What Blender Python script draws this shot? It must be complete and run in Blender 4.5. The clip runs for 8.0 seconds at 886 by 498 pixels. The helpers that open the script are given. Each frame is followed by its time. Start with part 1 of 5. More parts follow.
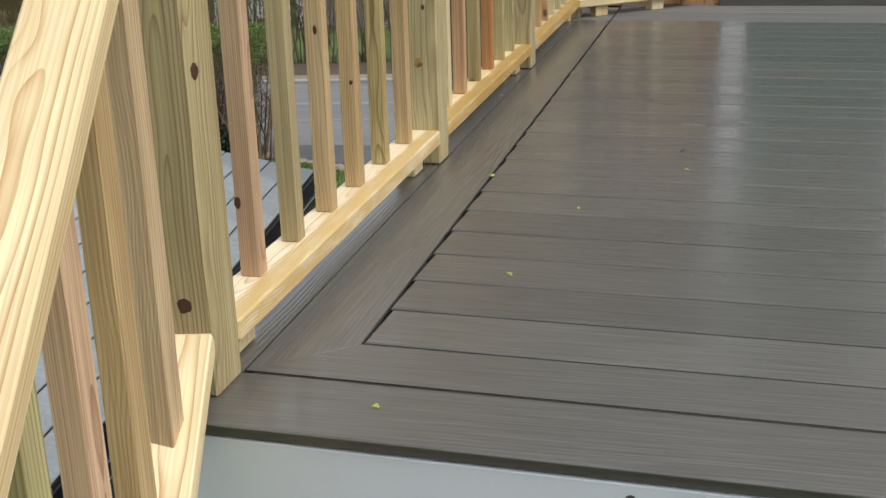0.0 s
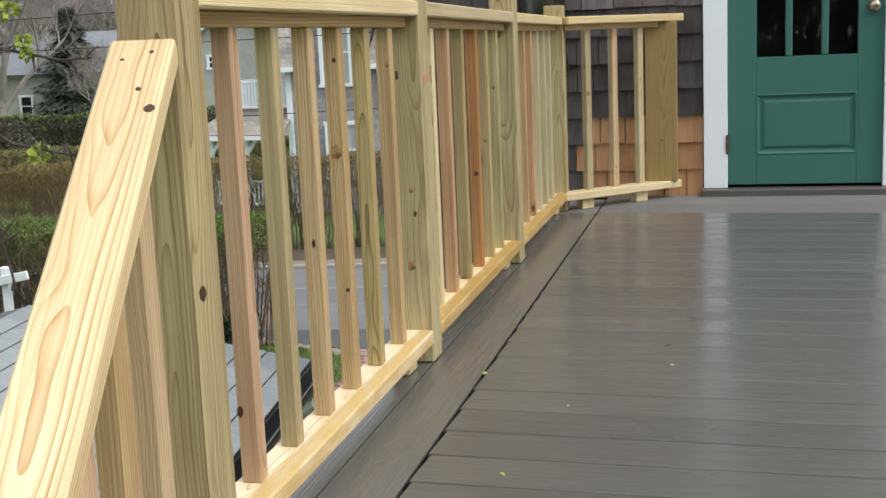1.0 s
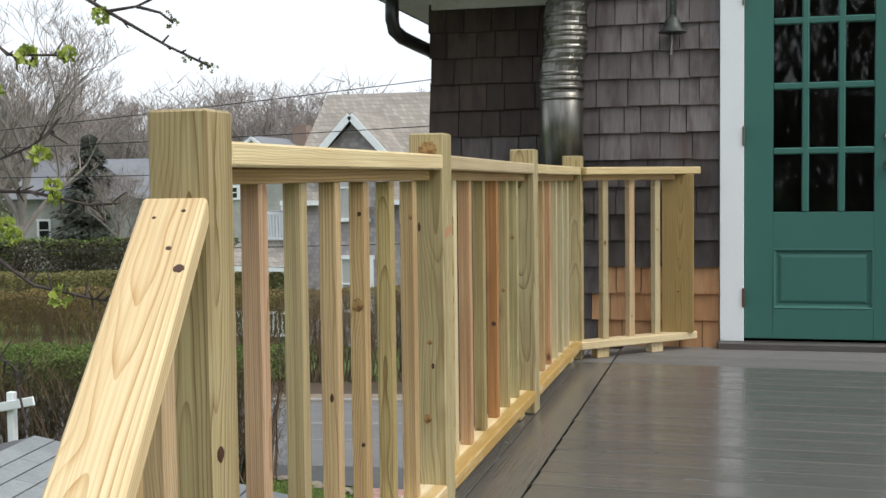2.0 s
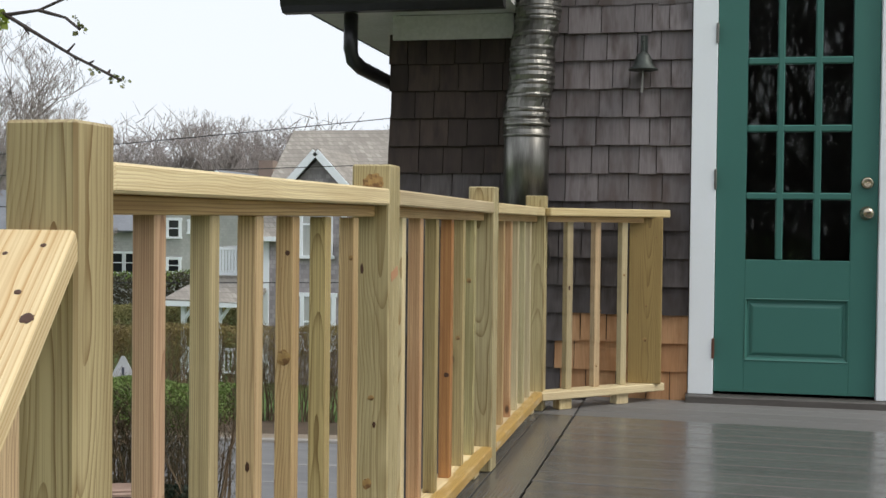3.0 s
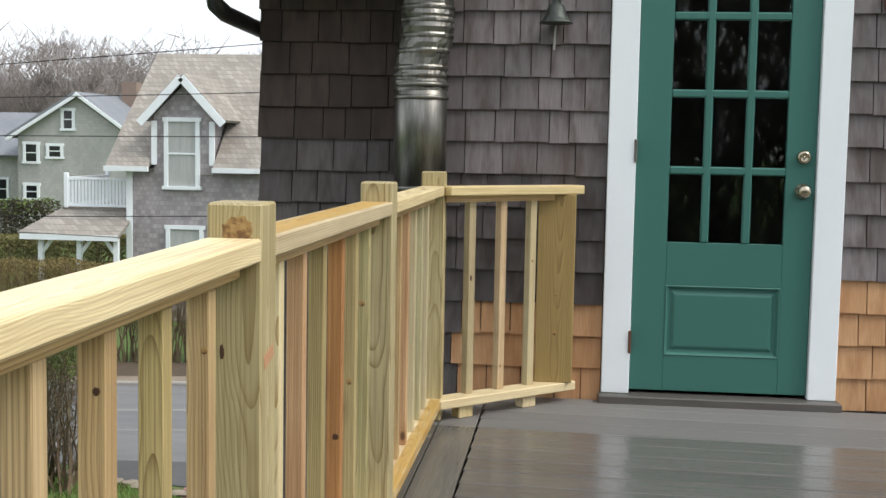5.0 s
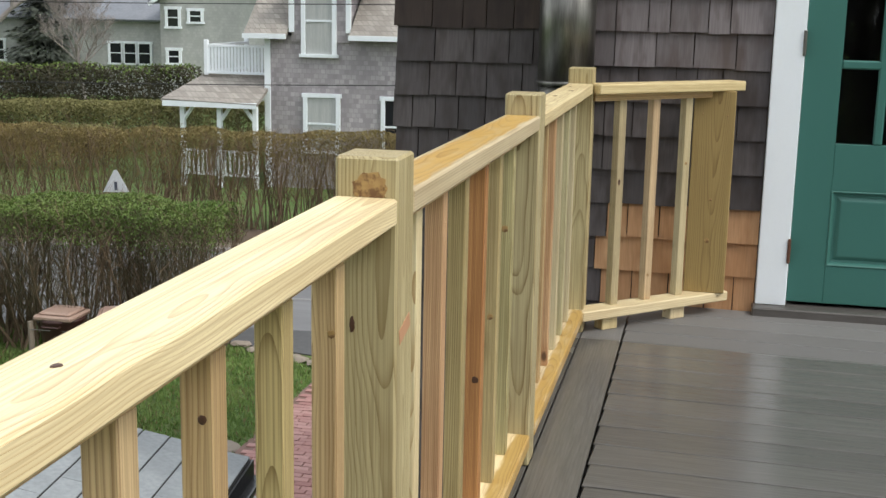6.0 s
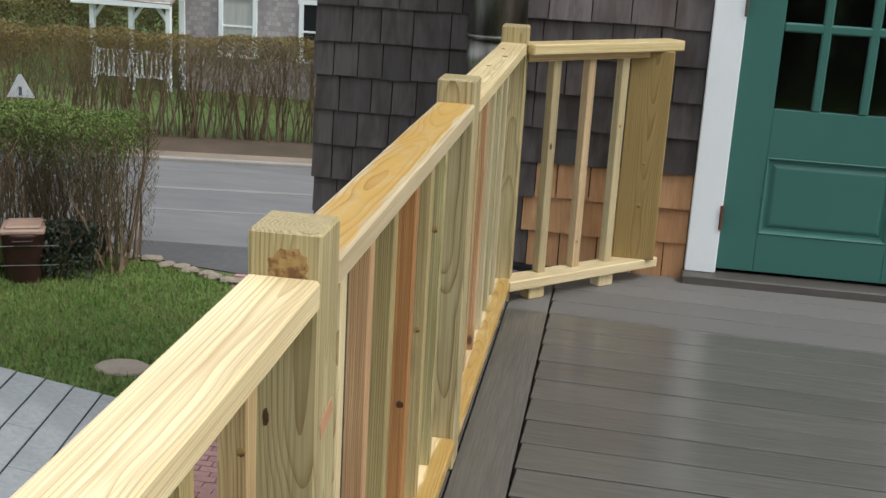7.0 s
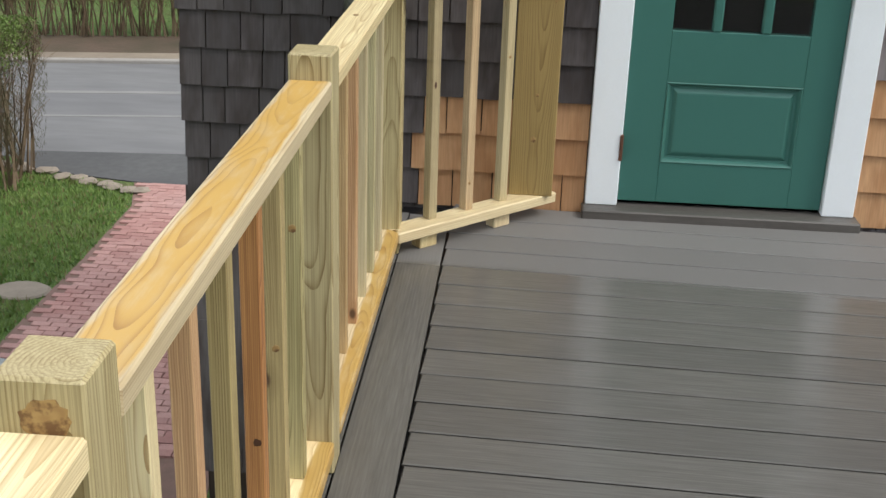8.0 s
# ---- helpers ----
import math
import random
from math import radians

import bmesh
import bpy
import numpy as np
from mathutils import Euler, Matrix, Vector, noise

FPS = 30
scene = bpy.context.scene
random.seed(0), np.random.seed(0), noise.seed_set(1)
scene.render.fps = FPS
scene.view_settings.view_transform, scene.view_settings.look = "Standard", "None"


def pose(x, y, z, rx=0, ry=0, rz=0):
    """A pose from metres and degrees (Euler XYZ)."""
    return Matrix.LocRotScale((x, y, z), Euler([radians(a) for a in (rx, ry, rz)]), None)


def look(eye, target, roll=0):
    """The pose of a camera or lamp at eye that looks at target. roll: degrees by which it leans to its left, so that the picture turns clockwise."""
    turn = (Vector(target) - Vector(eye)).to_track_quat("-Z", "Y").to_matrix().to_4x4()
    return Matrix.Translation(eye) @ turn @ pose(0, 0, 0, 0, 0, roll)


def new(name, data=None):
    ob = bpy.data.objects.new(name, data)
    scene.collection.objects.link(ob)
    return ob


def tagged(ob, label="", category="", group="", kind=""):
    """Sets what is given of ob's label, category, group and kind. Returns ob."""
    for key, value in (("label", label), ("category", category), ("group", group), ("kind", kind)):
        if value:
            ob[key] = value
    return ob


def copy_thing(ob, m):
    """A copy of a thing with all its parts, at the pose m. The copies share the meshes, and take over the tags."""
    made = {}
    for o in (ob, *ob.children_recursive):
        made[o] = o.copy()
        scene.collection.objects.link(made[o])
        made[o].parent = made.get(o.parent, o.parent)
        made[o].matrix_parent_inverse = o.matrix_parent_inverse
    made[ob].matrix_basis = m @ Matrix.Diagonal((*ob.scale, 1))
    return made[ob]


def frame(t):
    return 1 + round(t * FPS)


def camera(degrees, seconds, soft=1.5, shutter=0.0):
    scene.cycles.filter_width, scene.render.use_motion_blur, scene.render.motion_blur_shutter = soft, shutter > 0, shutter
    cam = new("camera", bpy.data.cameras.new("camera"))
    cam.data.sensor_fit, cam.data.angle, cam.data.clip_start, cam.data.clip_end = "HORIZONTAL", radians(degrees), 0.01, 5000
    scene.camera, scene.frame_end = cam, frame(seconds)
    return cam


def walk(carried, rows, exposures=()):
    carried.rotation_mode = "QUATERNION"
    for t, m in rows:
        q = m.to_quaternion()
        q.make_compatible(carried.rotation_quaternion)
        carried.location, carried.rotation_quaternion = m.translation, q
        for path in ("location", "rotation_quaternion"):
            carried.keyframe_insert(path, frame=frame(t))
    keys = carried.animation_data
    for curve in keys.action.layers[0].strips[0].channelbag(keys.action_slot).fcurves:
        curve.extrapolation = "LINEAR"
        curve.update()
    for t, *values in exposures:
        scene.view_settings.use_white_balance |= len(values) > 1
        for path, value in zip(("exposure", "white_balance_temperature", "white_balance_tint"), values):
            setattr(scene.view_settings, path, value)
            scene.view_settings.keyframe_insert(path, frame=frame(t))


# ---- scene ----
cam = camera(40.9, 8.0)
PATH = [
    (0, (0.723, -1.484, 0.759), (0.261, 0.356, 0.128), -1.8),
    (0.5, (0.776, -1.561, 0.803), (0.369, 0.338, 0.327), -2.0),
    (1, (0.752, -1.574, 0.833), (0.291, 0.342, 0.494), -2.5),
    (1.5, (0.739, -1.587, 0.864), (0.247, 0.341, 0.664), -1.5),
    (1.7, (0.734, -1.588, 0.873), (0.245, 0.345, 0.716), -1.2),
    (2.8, (0.7, -1.309, 0.878), (0.264, 0.643, 0.822), 0.4),
    (3, (0.695, -1.24, 0.872), (0.273, 0.715, 0.825), 0.6),
    (3.5, (0.664, -1.063, 0.899), (0.323, 0.905, 0.792), 1.0),
    (4, (0.553, -0.792, 0.934), (0.292, 1.189, 0.844), 1.2),
    (4.2, (0.513, -0.712, 0.988), (0.307, 1.276, 0.916), 1.3),
    (5.3, (0.478, -0.37, 1.152), (0.269, 1.6, 0.878), 0.8),
    (5.5, (0.47, -0.322, 1.194), (0.206, 1.629, 0.845), 1.2),
    (6, (0.409, -0.172, 1.208), (-0.01, 1.742, 0.806), 1.1),
    (6.5, (0.336, -0.022, 1.316), (-0.089, 1.879, 0.863), 2.5),
    (7, (0.328, 0.091, 1.381), (0.06, 1.993, 0.824), 3.3),
    (7.5, (0.358, 0.283, 1.421), (0.193, 2.165, 0.765), 3.1),
    (8, (0.386, 0.457, 1.532), (0.27, 2.31, 0.787), 1.9),
]
EXPOSURES = [(0.0, 0.04), (0.5, 0.20), (1.5, 0.14), (3.0, -0.08), (3.5, -0.02), (4.2, 0.10), (5.5, 0.31), (6.0, 0.20), (6.5, 0.04), (7.0, 0.03), (7.5, 0.08), (8.0, 0.21)]
walk(cam, [(t, look(eye, target, roll)) for t, eye, target, roll in PATH], EXPOSURES)

# ---- world, sun ----
world = bpy.data.worlds.new("overcast_sky")
scene.world = world
world.use_nodes = True
wn, wl = world.node_tree.nodes, world.node_tree.links
sky = wn.new("ShaderNodeTexSky")
sky.sky_type, sky.sun_disc = "NISHITA", False
sky.sun_elevation, sky.sun_rotation = radians(48), radians(107)
sky.dust_density, sky.ozone_density = 4.0, 1.0
skygain = wn.new("ShaderNodeVectorMath")
skygain.operation = "SCALE"
skygain.inputs["Scale"].default_value = 0.10
cloud = wn.new("ShaderNodeMix")
cloud.data_type = "RGBA"
cloud.inputs["Factor"].default_value = 0.82
cloud.inputs["B"].default_value = (0.94, 0.985, 1.04, 1)
wl.new(sky.outputs["Color"], skygain.inputs[0])
wl.new(skygain.outputs["Vector"], cloud.inputs["A"])
wl.new(cloud.outputs["Result"], wn["Background"].inputs["Color"])
wn["Background"].inputs["Strength"].default_value = 1.20
sun = new("sun", bpy.data.lights.new("sun", "SUN"))
sun.data.energy, sun.data.angle, sun.data.color = 1.85, radians(24), (1.0, 0.96, 0.9)
sun.matrix_world = look((8.0, -2.5, 9.5), (0, 0, 0))

# ---- materials ----


def nd(nt, kind, ins=None, **props):
    n = nt.nodes.new(kind)
    if "data_type" in props:
        n.data_type = props["data_type"]
    if "blend_type" in props:
        n.blend_type = props["blend_type"]
    if "operation" in props:
        n.operation = props["operation"]
    if "wave_type" in props:
        n.wave_type = props["wave_type"]
    if "rings_direction" in props:
        n.rings_direction = props["rings_direction"]
    if "bands_direction" in props:
        n.bands_direction = props["bands_direction"]
    if "wave_profile" in props:
        n.wave_profile = props["wave_profile"]
    for k, v in (ins or {}).items():
        if isinstance(v, bpy.types.NodeSocket):
            nt.links.new(v, n.inputs[k])
        else:
            n.inputs[k].default_value = v
    return n


def mat(name, rough=0.6, metal=0.0, color=(0.5, 0.5, 0.5)):
    m = bpy.data.materials.new(name)
    m.use_nodes = True
    b = m.node_tree.nodes["Principled BSDF"]
    b.inputs["Roughness"].default_value, b.inputs["Metallic"].default_value = rough, metal
    b.inputs["Base Color"].default_value = (*color, 1)
    return m, m.node_tree, b


def c4(c):
    return (*c, 1)


def mixc(nt, fac, a, b, blend="MIX"):
    """Blend two colours, given as sockets or as triples; gives the socket."""
    n = nd(nt, "ShaderNodeMix", {"Factor": fac}, data_type="RGBA", blend_type=blend)
    for k, v in (("A", a), ("B", b)):
        if isinstance(v, bpy.types.NodeSocket):
            nt.links.new(v, n.inputs[k])
        else:
            n.inputs[k].default_value = c4(v)
    return n.outputs["Result"]


def rng(nt, val, a, b, c=0.0, d=1.0):
    return nd(nt, "ShaderNodeMapRange", {"Value": val, "From Min": a, "From Max": b, "To Min": c, "To Max": d}).outputs["Result"]


def math_(nt, op, a, b=0.0):
    return nd(nt, "ShaderNodeMath", {0: a, 1: b}, operation=op).outputs[0]


def noise_(nt, vec, scale, detail=4.0, rough=0.55):
    return nd(nt, "ShaderNodeTexNoise", {"Vector": vec, "Scale": scale, "Detail": detail, "Roughness": rough}).outputs["Fac"]


def mapped(nt, vec, scale=(1, 1, 1), rot=(0, 0, 0), loc=(0, 0, 0)):
    return nd(nt, "ShaderNodeMapping", {"Vector": vec, "Scale": scale, "Rotation": rot, "Location": loc}).outputs["Vector"]


def bumped(nt, b, height, strength=0.3, dist=0.002):
    n = nd(nt, "ShaderNodeBump", {"Height": height, "Strength": strength, "Distance": dist})
    nt.links.new(n.outputs["Normal"], b.inputs["Normal"])


def pine(name, pale, dark, rough=0.5, wide=0.07, ring=40.0, line=0.5, stain=None, stain_at=(0.0, 0.0355), calm=0.6, slant=0.03, flat=0.0):
    """Sawn softwood: yearly rings about a pith that lies off each board's own axis, knots, and fine grain along it."""
    m, nt, b = mat(name, rough)
    tc = nd(nt, "ShaderNodeTexCoord").outputs["Object"]
    rnd = nd(nt, "ShaderNodeObjectInfo").outputs["Random"]
    sx = math_(nt, "MULTIPLY", math_(nt, "SINE", math_(nt, "MULTIPLY", rnd, 91.0)), 0.016 if flat else wide)
    sy = math_(nt, "MULTIPLY", math_(nt, "COSINE", math_(nt, "MULTIPLY", rnd, 57.0)), 0.008 if flat else wide)
    sy = math_(nt, "ADD", sy, flat)
    sz = math_(nt, "MULTIPLY", rnd, 37.0)
    off = nd(nt, "ShaderNodeCombineXYZ", {"X": sx, "Y": sy, "Z": sz}).outputs[0]
    moved = nd(nt, "ShaderNodeVectorMath", {0: tc, 1: off}, operation="ADD").outputs[0]
    bent = noise_(nt, mapped(nt, moved, (4, 4, 1.9)), 1.0, 2.0)
    bent2 = noise_(nt, mapped(nt, moved, (14, 14, 5.0)), 1.0, 1.0)
    wob = math_(nt, "ADD", math_(nt, "MULTIPLY", math_(nt, "SUBTRACT", bent, 0.5), 0.05 * calm), math_(nt, "MULTIPLY", math_(nt, "SUBTRACT", bent2, 0.5), 0.012 * calm))
    lengthwise = math_(nt, "SUBTRACT", nd(nt, "ShaderNodeSeparateXYZ", {"Vector": tc}).outputs["Z"], math_(nt, "MULTIPLY", rnd, 0.9))
    runout = math_(nt, "MULTIPLY", lengthwise, math_(nt, "MULTIPLY", math_(nt, "SUBTRACT", math_(nt, "FRACT", math_(nt, "MULTIPLY", rnd, 5.7)), 0.5), 2.0 * slant))
    wv = nd(nt, "ShaderNodeCombineXYZ", {"X": math_(nt, "ADD", wob, math_(nt, "MULTIPLY", runout, 0.6)), "Y": math_(nt, "ADD", wob, runout), "Z": 0.0}).outputs[0]
    v = nd(nt, "ShaderNodeVectorMath", {0: moved, 1: wv}, operation="ADD").outputs[0]
    v = mapped(nt, v, (1, 1, 0.035))
    wave = nd(nt, "ShaderNodeTexWave", {"Vector": v, "Scale": ring, "Distortion": 2.2 * calm, "Detail": 2.0, "Detail Scale": 0.4},
              wave_type="RINGS", rings_direction="Z", wave_profile="SAW").outputs["Fac"]
    uneven = noise_(nt, mapped(nt, moved, (60, 60, 0.8)), 1.0, 1.0)
    late = math_(nt, "POWER", rng(nt, wave, 0.30, 0.97), 2.4)
    late = math_(nt, "MULTIPLY", late, rng(nt, uneven, 0.3, 0.7, 0.35, 1.1))
    fine = noise_(nt, mapped(nt, moved, (300, 300, 2.2)), 1.0, 3.0, 0.6)
    patch = noise_(nt, mapped(nt, moved, (11, 11, 2.0)), 1.0, 3.0)
    tint = mixc(nt, rng(nt, patch, 0.38, 0.66, 0.0, 0.9), pale, tuple(0.6 * p + 0.4 * d for p, d in zip(pale, dark)))
    col = mixc(nt, late, tint, dark)
    col = mixc(nt, rng(nt, fine, 0.44, 0.62, 0.0, line), col, tuple(d * 0.85 for d in dark))
    hue = nd(nt, "ShaderNodeHueSaturation", {"Value": rng(nt, math_(nt, "FRACT", math_(nt, "MULTIPLY", rnd, 7.3)), 0, 1, 0.86, 1.12), "Color": col,
             "Saturation": rng(nt, math_(nt, "FRACT", math_(nt, "MULTIPLY", rnd, 13.7)), 0, 1, 0.84, 1.06)}).outputs["Color"]
    knot = nd(nt, "ShaderNodeTexVoronoi", {"Vector": mapped(nt, moved, (5.0, 5.0, 2.6)), "Scale": 1.0}).outputs["Distance"]
    knot = math_(nt, "ADD", knot, math_(nt, "MULTIPLY", math_(nt, "SUBTRACT", fine, 0.5), 0.03))
    hue = mixc(nt, rng(nt, knot, 0.03, 0.15, 0.5, 0.0), hue, tuple(d * 0.8 for d in dark))
    hue = mixc(nt, rng(nt, knot, 0.03, 0.055, 0.9, 0.0), hue, (0.075, 0.035, 0.016))
    if stain:
        # a worn stain along the middle of the board's width
        across = math_(nt, "ABSOLUTE", math_(nt, "SUBTRACT", nd(nt, "ShaderNodeSeparateXYZ", {"Vector": tc}).outputs["X"], stain_at[0]))
        rough_edge = math_(nt, "ADD", across, math_(nt, "MULTIPLY", math_(nt, "SUBTRACT", noise_(nt, mapped(nt, moved, (30, 30, 6.0)), 1.0, 4.0), 0.5), 0.035))
        blot = noise_(nt, mapped(nt, moved, (40, 40, 9.0)), 1.0, 4.0, 0.6)
        amount = math_(nt, "MULTIPLY", rng(nt, rough_edge, stain_at[1] - 0.0035, stain_at[1] + 0.0035, 1.0, 0.0), rng(nt, blot, 0.32, 0.52, 0.62, 1.0))
        hue = mixc(nt, amount, hue, mixc(nt, late, stain[0], stain[1]))
    nt.links.new(hue, b.inputs["Base Color"])
    bumped(nt, b, math_(nt, "ADD", late, fine), 0.35, 0.0008)
    return m


M_PINE = pine("pine_yellow", (0.86, 0.745, 0.44), (0.50, 0.335, 0.14), ring=84.0, line=0.42, slant=0.022, flat=0.062)
M_PALE = pine("pine_pale", (0.68, 0.585, 0.34), (0.34, 0.24, 0.10), ring=96.0, line=0.4)
M_GREEN = pine("pine_green_treated", (0.58, 0.51, 0.26), (0.16, 0.12, 0.035), ring=74.0, line=0.4, slant=0.04)
M_RED = pine("pine_reddish", (0.70, 0.46, 0.25), (0.33, 0.14, 0.055), ring=100.0, line=0.45)
M_RUST_PINE = pine("pine_rust_red", (0.56, 0.29, 0.115), (0.24, 0.085, 0.03), ring=96.0, line=0.45)
M_TAN = pine("pine_tan", (0.66, 0.48, 0.24), (0.28, 0.145, 0.05), ring=86.0, line=0.45, slant=0.035)
M_OLIVETAN = pine("pine_olive_tan", (0.55, 0.445, 0.22), (0.185, 0.125, 0.05), ring=104.0, line=0.5)
M_AMBER = pine("pine_amber_stained", (0.78, 0.65, 0.39), (0.42, 0.27, 0.11), 0.42, ring=80.0, line=0.28, stain=((0.56, 0.35, 0.095), (0.36, 0.19, 0.045)), slant=0.022, flat=-0.06)
M_TRODDEN = pine("pine_wet_edge", (0.80, 0.66, 0.39), (0.44, 0.28, 0.12), 0.42, ring=84.0, line=0.3, stain=((0.50, 0.32, 0.095), (0.34, 0.19, 0.05)), stain_at=(0.028, 0.022), flat=0.06)
M_FIRSTRAIL = pine("pine_damp_edge", (0.84, 0.71, 0.44), (0.54, 0.35, 0.15), 0.42, ring=84.0, line=0.25, stain=((0.66, 0.47, 0.20), (0.50, 0.31, 0.11)), stain_at=(0.028, 0.020), flat=0.06)
M_ENDBOARD = pine("pine_olive_brown", (0.45, 0.315, 0.105), (0.24, 0.15, 0.04), ring=70.0, line=0.25, flat=0.07)
M_HAND = pine("pine_handrail", (0.86, 0.735, 0.46), (0.50, 0.29, 0.11), ring=60.0, line=0.3, calm=0.8, slant=0.02, flat=-0.07)
M_POST = pine("pine_post", (0.61, 0.52, 0.27), (0.235, 0.16, 0.05), wide=0.03, ring=58.0, line=0.45, calm=0.8)
M_POSTBROWN = pine("pine_post_brown", (0.59, 0.485, 0.25), (0.24, 0.15, 0.05), wide=0.035, ring=52.0, line=0.4, calm=0.9, slant=0.04)

M_KNOT, nt, b = mat("knot_wood", 0.5)
tc = nd(nt, "ShaderNodeTexCoord").outputs["Object"]
kw = nd(nt, "ShaderNodeTexWave", {"Vector": tc, "Scale": 22.0, "Distortion": 9.0}, wave_type="RINGS", rings_direction="Y").outputs["Fac"]
kb = noise_(nt, tc, 62.0, 3.0, 0.6)
nt.links.new(mixc(nt, rng(nt, kb, 0.47, 0.60, 0.0, 0.85), mixc(nt, kw, (0.33, 0.20, 0.075), (0.40, 0.26, 0.10)), (0.13, 0.06, 0.024)), b.inputs["Base Color"])
M_KNOT_DARK, nt, b = mat("knot_dark", 0.5, 0, (0.07, 0.03, 0.015))
M_STAMP, nt, b = mat("red_ink_mark", 0.7, 0, (0.50, 0.27, 0.15))


def composite(name):
    """Grey-brown capped deck board with embossed grain, wet but for the strip below the eave."""
    m, nt, b = mat(name, 0.3)
    tc = nd(nt, "ShaderNodeTexCoord").outputs["Object"]
    rnd = nd(nt, "ShaderNodeObjectInfo").outputs["Random"]
    off = nd(nt, "ShaderNodeCombineXYZ", {"X": math_(nt, "MULTIPLY", rnd, 41.0), "Y": math_(nt, "MULTIPLY", rnd, 13.0), "Z": 0.0}).outputs[0]
    v = nd(nt, "ShaderNodeVectorMath", {0: tc, 1: off}, operation="ADD").outputs[0]
    wave = nd(nt, "ShaderNodeTexWave", {"Vector": mapped(nt, v, (0.09, 1, 1)), "Scale": 30.0, "Distortion": 9.0, "Detail": 3.0, "Detail Scale": 0.8},
              wave_type="BANDS", bands_direction="Y").outputs["Fac"]
    streak = noise_(nt, mapped(nt, v, (5, 95, 95)), 1.0, 5.0, 0.65)
    blot = noise_(nt, mapped(nt, v, (1.5, 3, 3)), 1.0, 3.0)
    col = mixc(nt, rng(nt, streak, 0.3, 0.7), (0.100, 0.095, 0.087), (0.148, 0.142, 0.130))
    col = mixc(nt, rng(nt, blot, 0.35, 0.7, 0.0, 0.35), col, (0.088, 0.085, 0.078))
    col = mixc(nt, rng(nt, wave, 0.6, 1.0, 0.0, 0.28), col, (0.092, 0.087, 0.078))
    pos = nd(nt, "ShaderNodeSeparateXYZ", {"Vector": nd(nt, "ShaderNodeNewGeometry").outputs["Position"]})
    edge = math_(nt, "ADD", pos.outputs["Y"], math_(nt, "MULTIPLY", math_(nt, "SUBTRACT", blot, 0.5), 0.05))
    edge = math_(nt, "ADD", edge, math_(nt, "MULTIPLY", pos.outputs["X"], 0.07))
    dry = rng(nt, edge, 4.13, 4.17)
    col = mixc(nt, dry, col, (0.165, 0.161, 0.156))
    val = nd(nt, "ShaderNodeHueSaturation", {"Color": col, "Value": rng(nt, rnd, 0, 1, 0.9, 1.1)}).outputs["Color"]
    nt.links.new(val, b.inputs["Base Color"])
    wet = rng(nt, blot, 0.3, 0.75, 0.17, 0.30)
    nt.links.new(nd(nt, "ShaderNodeMix", {"Factor": dry, "A": wet, "B": 0.62}, data_type="FLOAT").outputs["Result"], b.inputs["Roughness"])
    bumped(nt, b, math_(nt, "ADD", wave, streak), 0.30, 0.0008)
    return m


M_DECK = composite("composite_decking")


def painted(name, color, rough=0.45, dirt=0.12):
    m, nt, b = mat(name, rough)
    tc = nd(nt, "ShaderNodeTexCoord").outputs["Object"]
    big = noise_(nt, mapped(nt, tc, (5, 5, 1.2)), 1.0, 4.0)
    small = noise_(nt, tc, 160.0, 2.0)
    col = mixc(nt, rng(nt, big, 0.45, 0.8, 0.0, dirt), color, tuple(c * 0.62 for c in color))
    nt.links.new(mixc(nt, rng(nt, small, 0.3, 0.7, 0.0, 0.06), col, tuple(c * 0.7 for c in color)), b.inputs["Base Color"])
    bumped(nt, b, math_(nt, "ADD", small, noise_(nt, mapped(nt, tc, (90, 90, 4)), 1.0)), 0.12, 0.0006)
    return m


M_WHITE = painted("white_paint", (0.87, 0.92, 0.95), 0.5)
M_GREENDOOR = painted("green_door_paint", (0.046, 0.162, 0.134), 0.42, 0.12)
M_RISER = painted("white_riser_paint", (0.70, 0.75, 0.80), 0.4)


def shingle(name, cols, streak_col):
    m, nt, b = mat(name, 0.75)
    tc = nd(nt, "ShaderNodeTexCoord").outputs["Object"]
    rnd = nd(nt, "ShaderNodeObjectInfo").outputs["Random"]
    off = nd(nt, "ShaderNodeCombineXYZ", {"X": math_(nt, "MULTIPLY", rnd, 71.0), "Y": 0.0, "Z": math_(nt, "MULTIPLY", rnd, 23.0)}).outputs[0]
    v = nd(nt, "ShaderNodeVectorMath", {0: tc, 1: off}, operation="ADD").outputs[0]
    grain = noise_(nt, mapped(nt, v, (170, 60, 5)), 1.0, 4.0)
    stain = noise_(nt, mapped(nt, v, (14, 5, 4)), 1.0, 3.0)
    col = mixc(nt, rnd, cols[0], cols[1])
    col = mixc(nt, rng(nt, stain, 0.45, 0.66, 0, 0.85), col, streak_col)
    col = mixc(nt, rng(nt, grain, 0.35, 0.7, 0, 0.4), col, tuple(c * 0.55 for c in cols[0]))
    nt.links.new(col, b.inputs["Base Color"])
    bumped(nt, b, grain, 0.5, 0.0015)
    return m


M_SH_GREY = shingle("weathered_shingle", ((0.135, 0.118, 0.120), (0.235, 0.208, 0.210)), (0.080, 0.057, 0.050))
# Darker grey-brown shingles, for the lower courses left of the door.
M_SH_DARK = shingle("dark_grey_shingle", ((0.072, 0.064, 0.064), (0.125, 0.108, 0.106)), (0.045, 0.032, 0.028))
# Darkest brown shingles, for the upper left courses and the sheathing.
M_SH_BROWN = shingle("dark_brown_shingle", ((0.045, 0.030, 0.024), (0.085, 0.057, 0.044)), (0.026, 0.016, 0.013))
M_SH_NEW = shingle("new_cedar_shingle", ((0.50, 0.27, 0.13), (0.62, 0.37, 0.19)), (0.42, 0.21, 0.09))


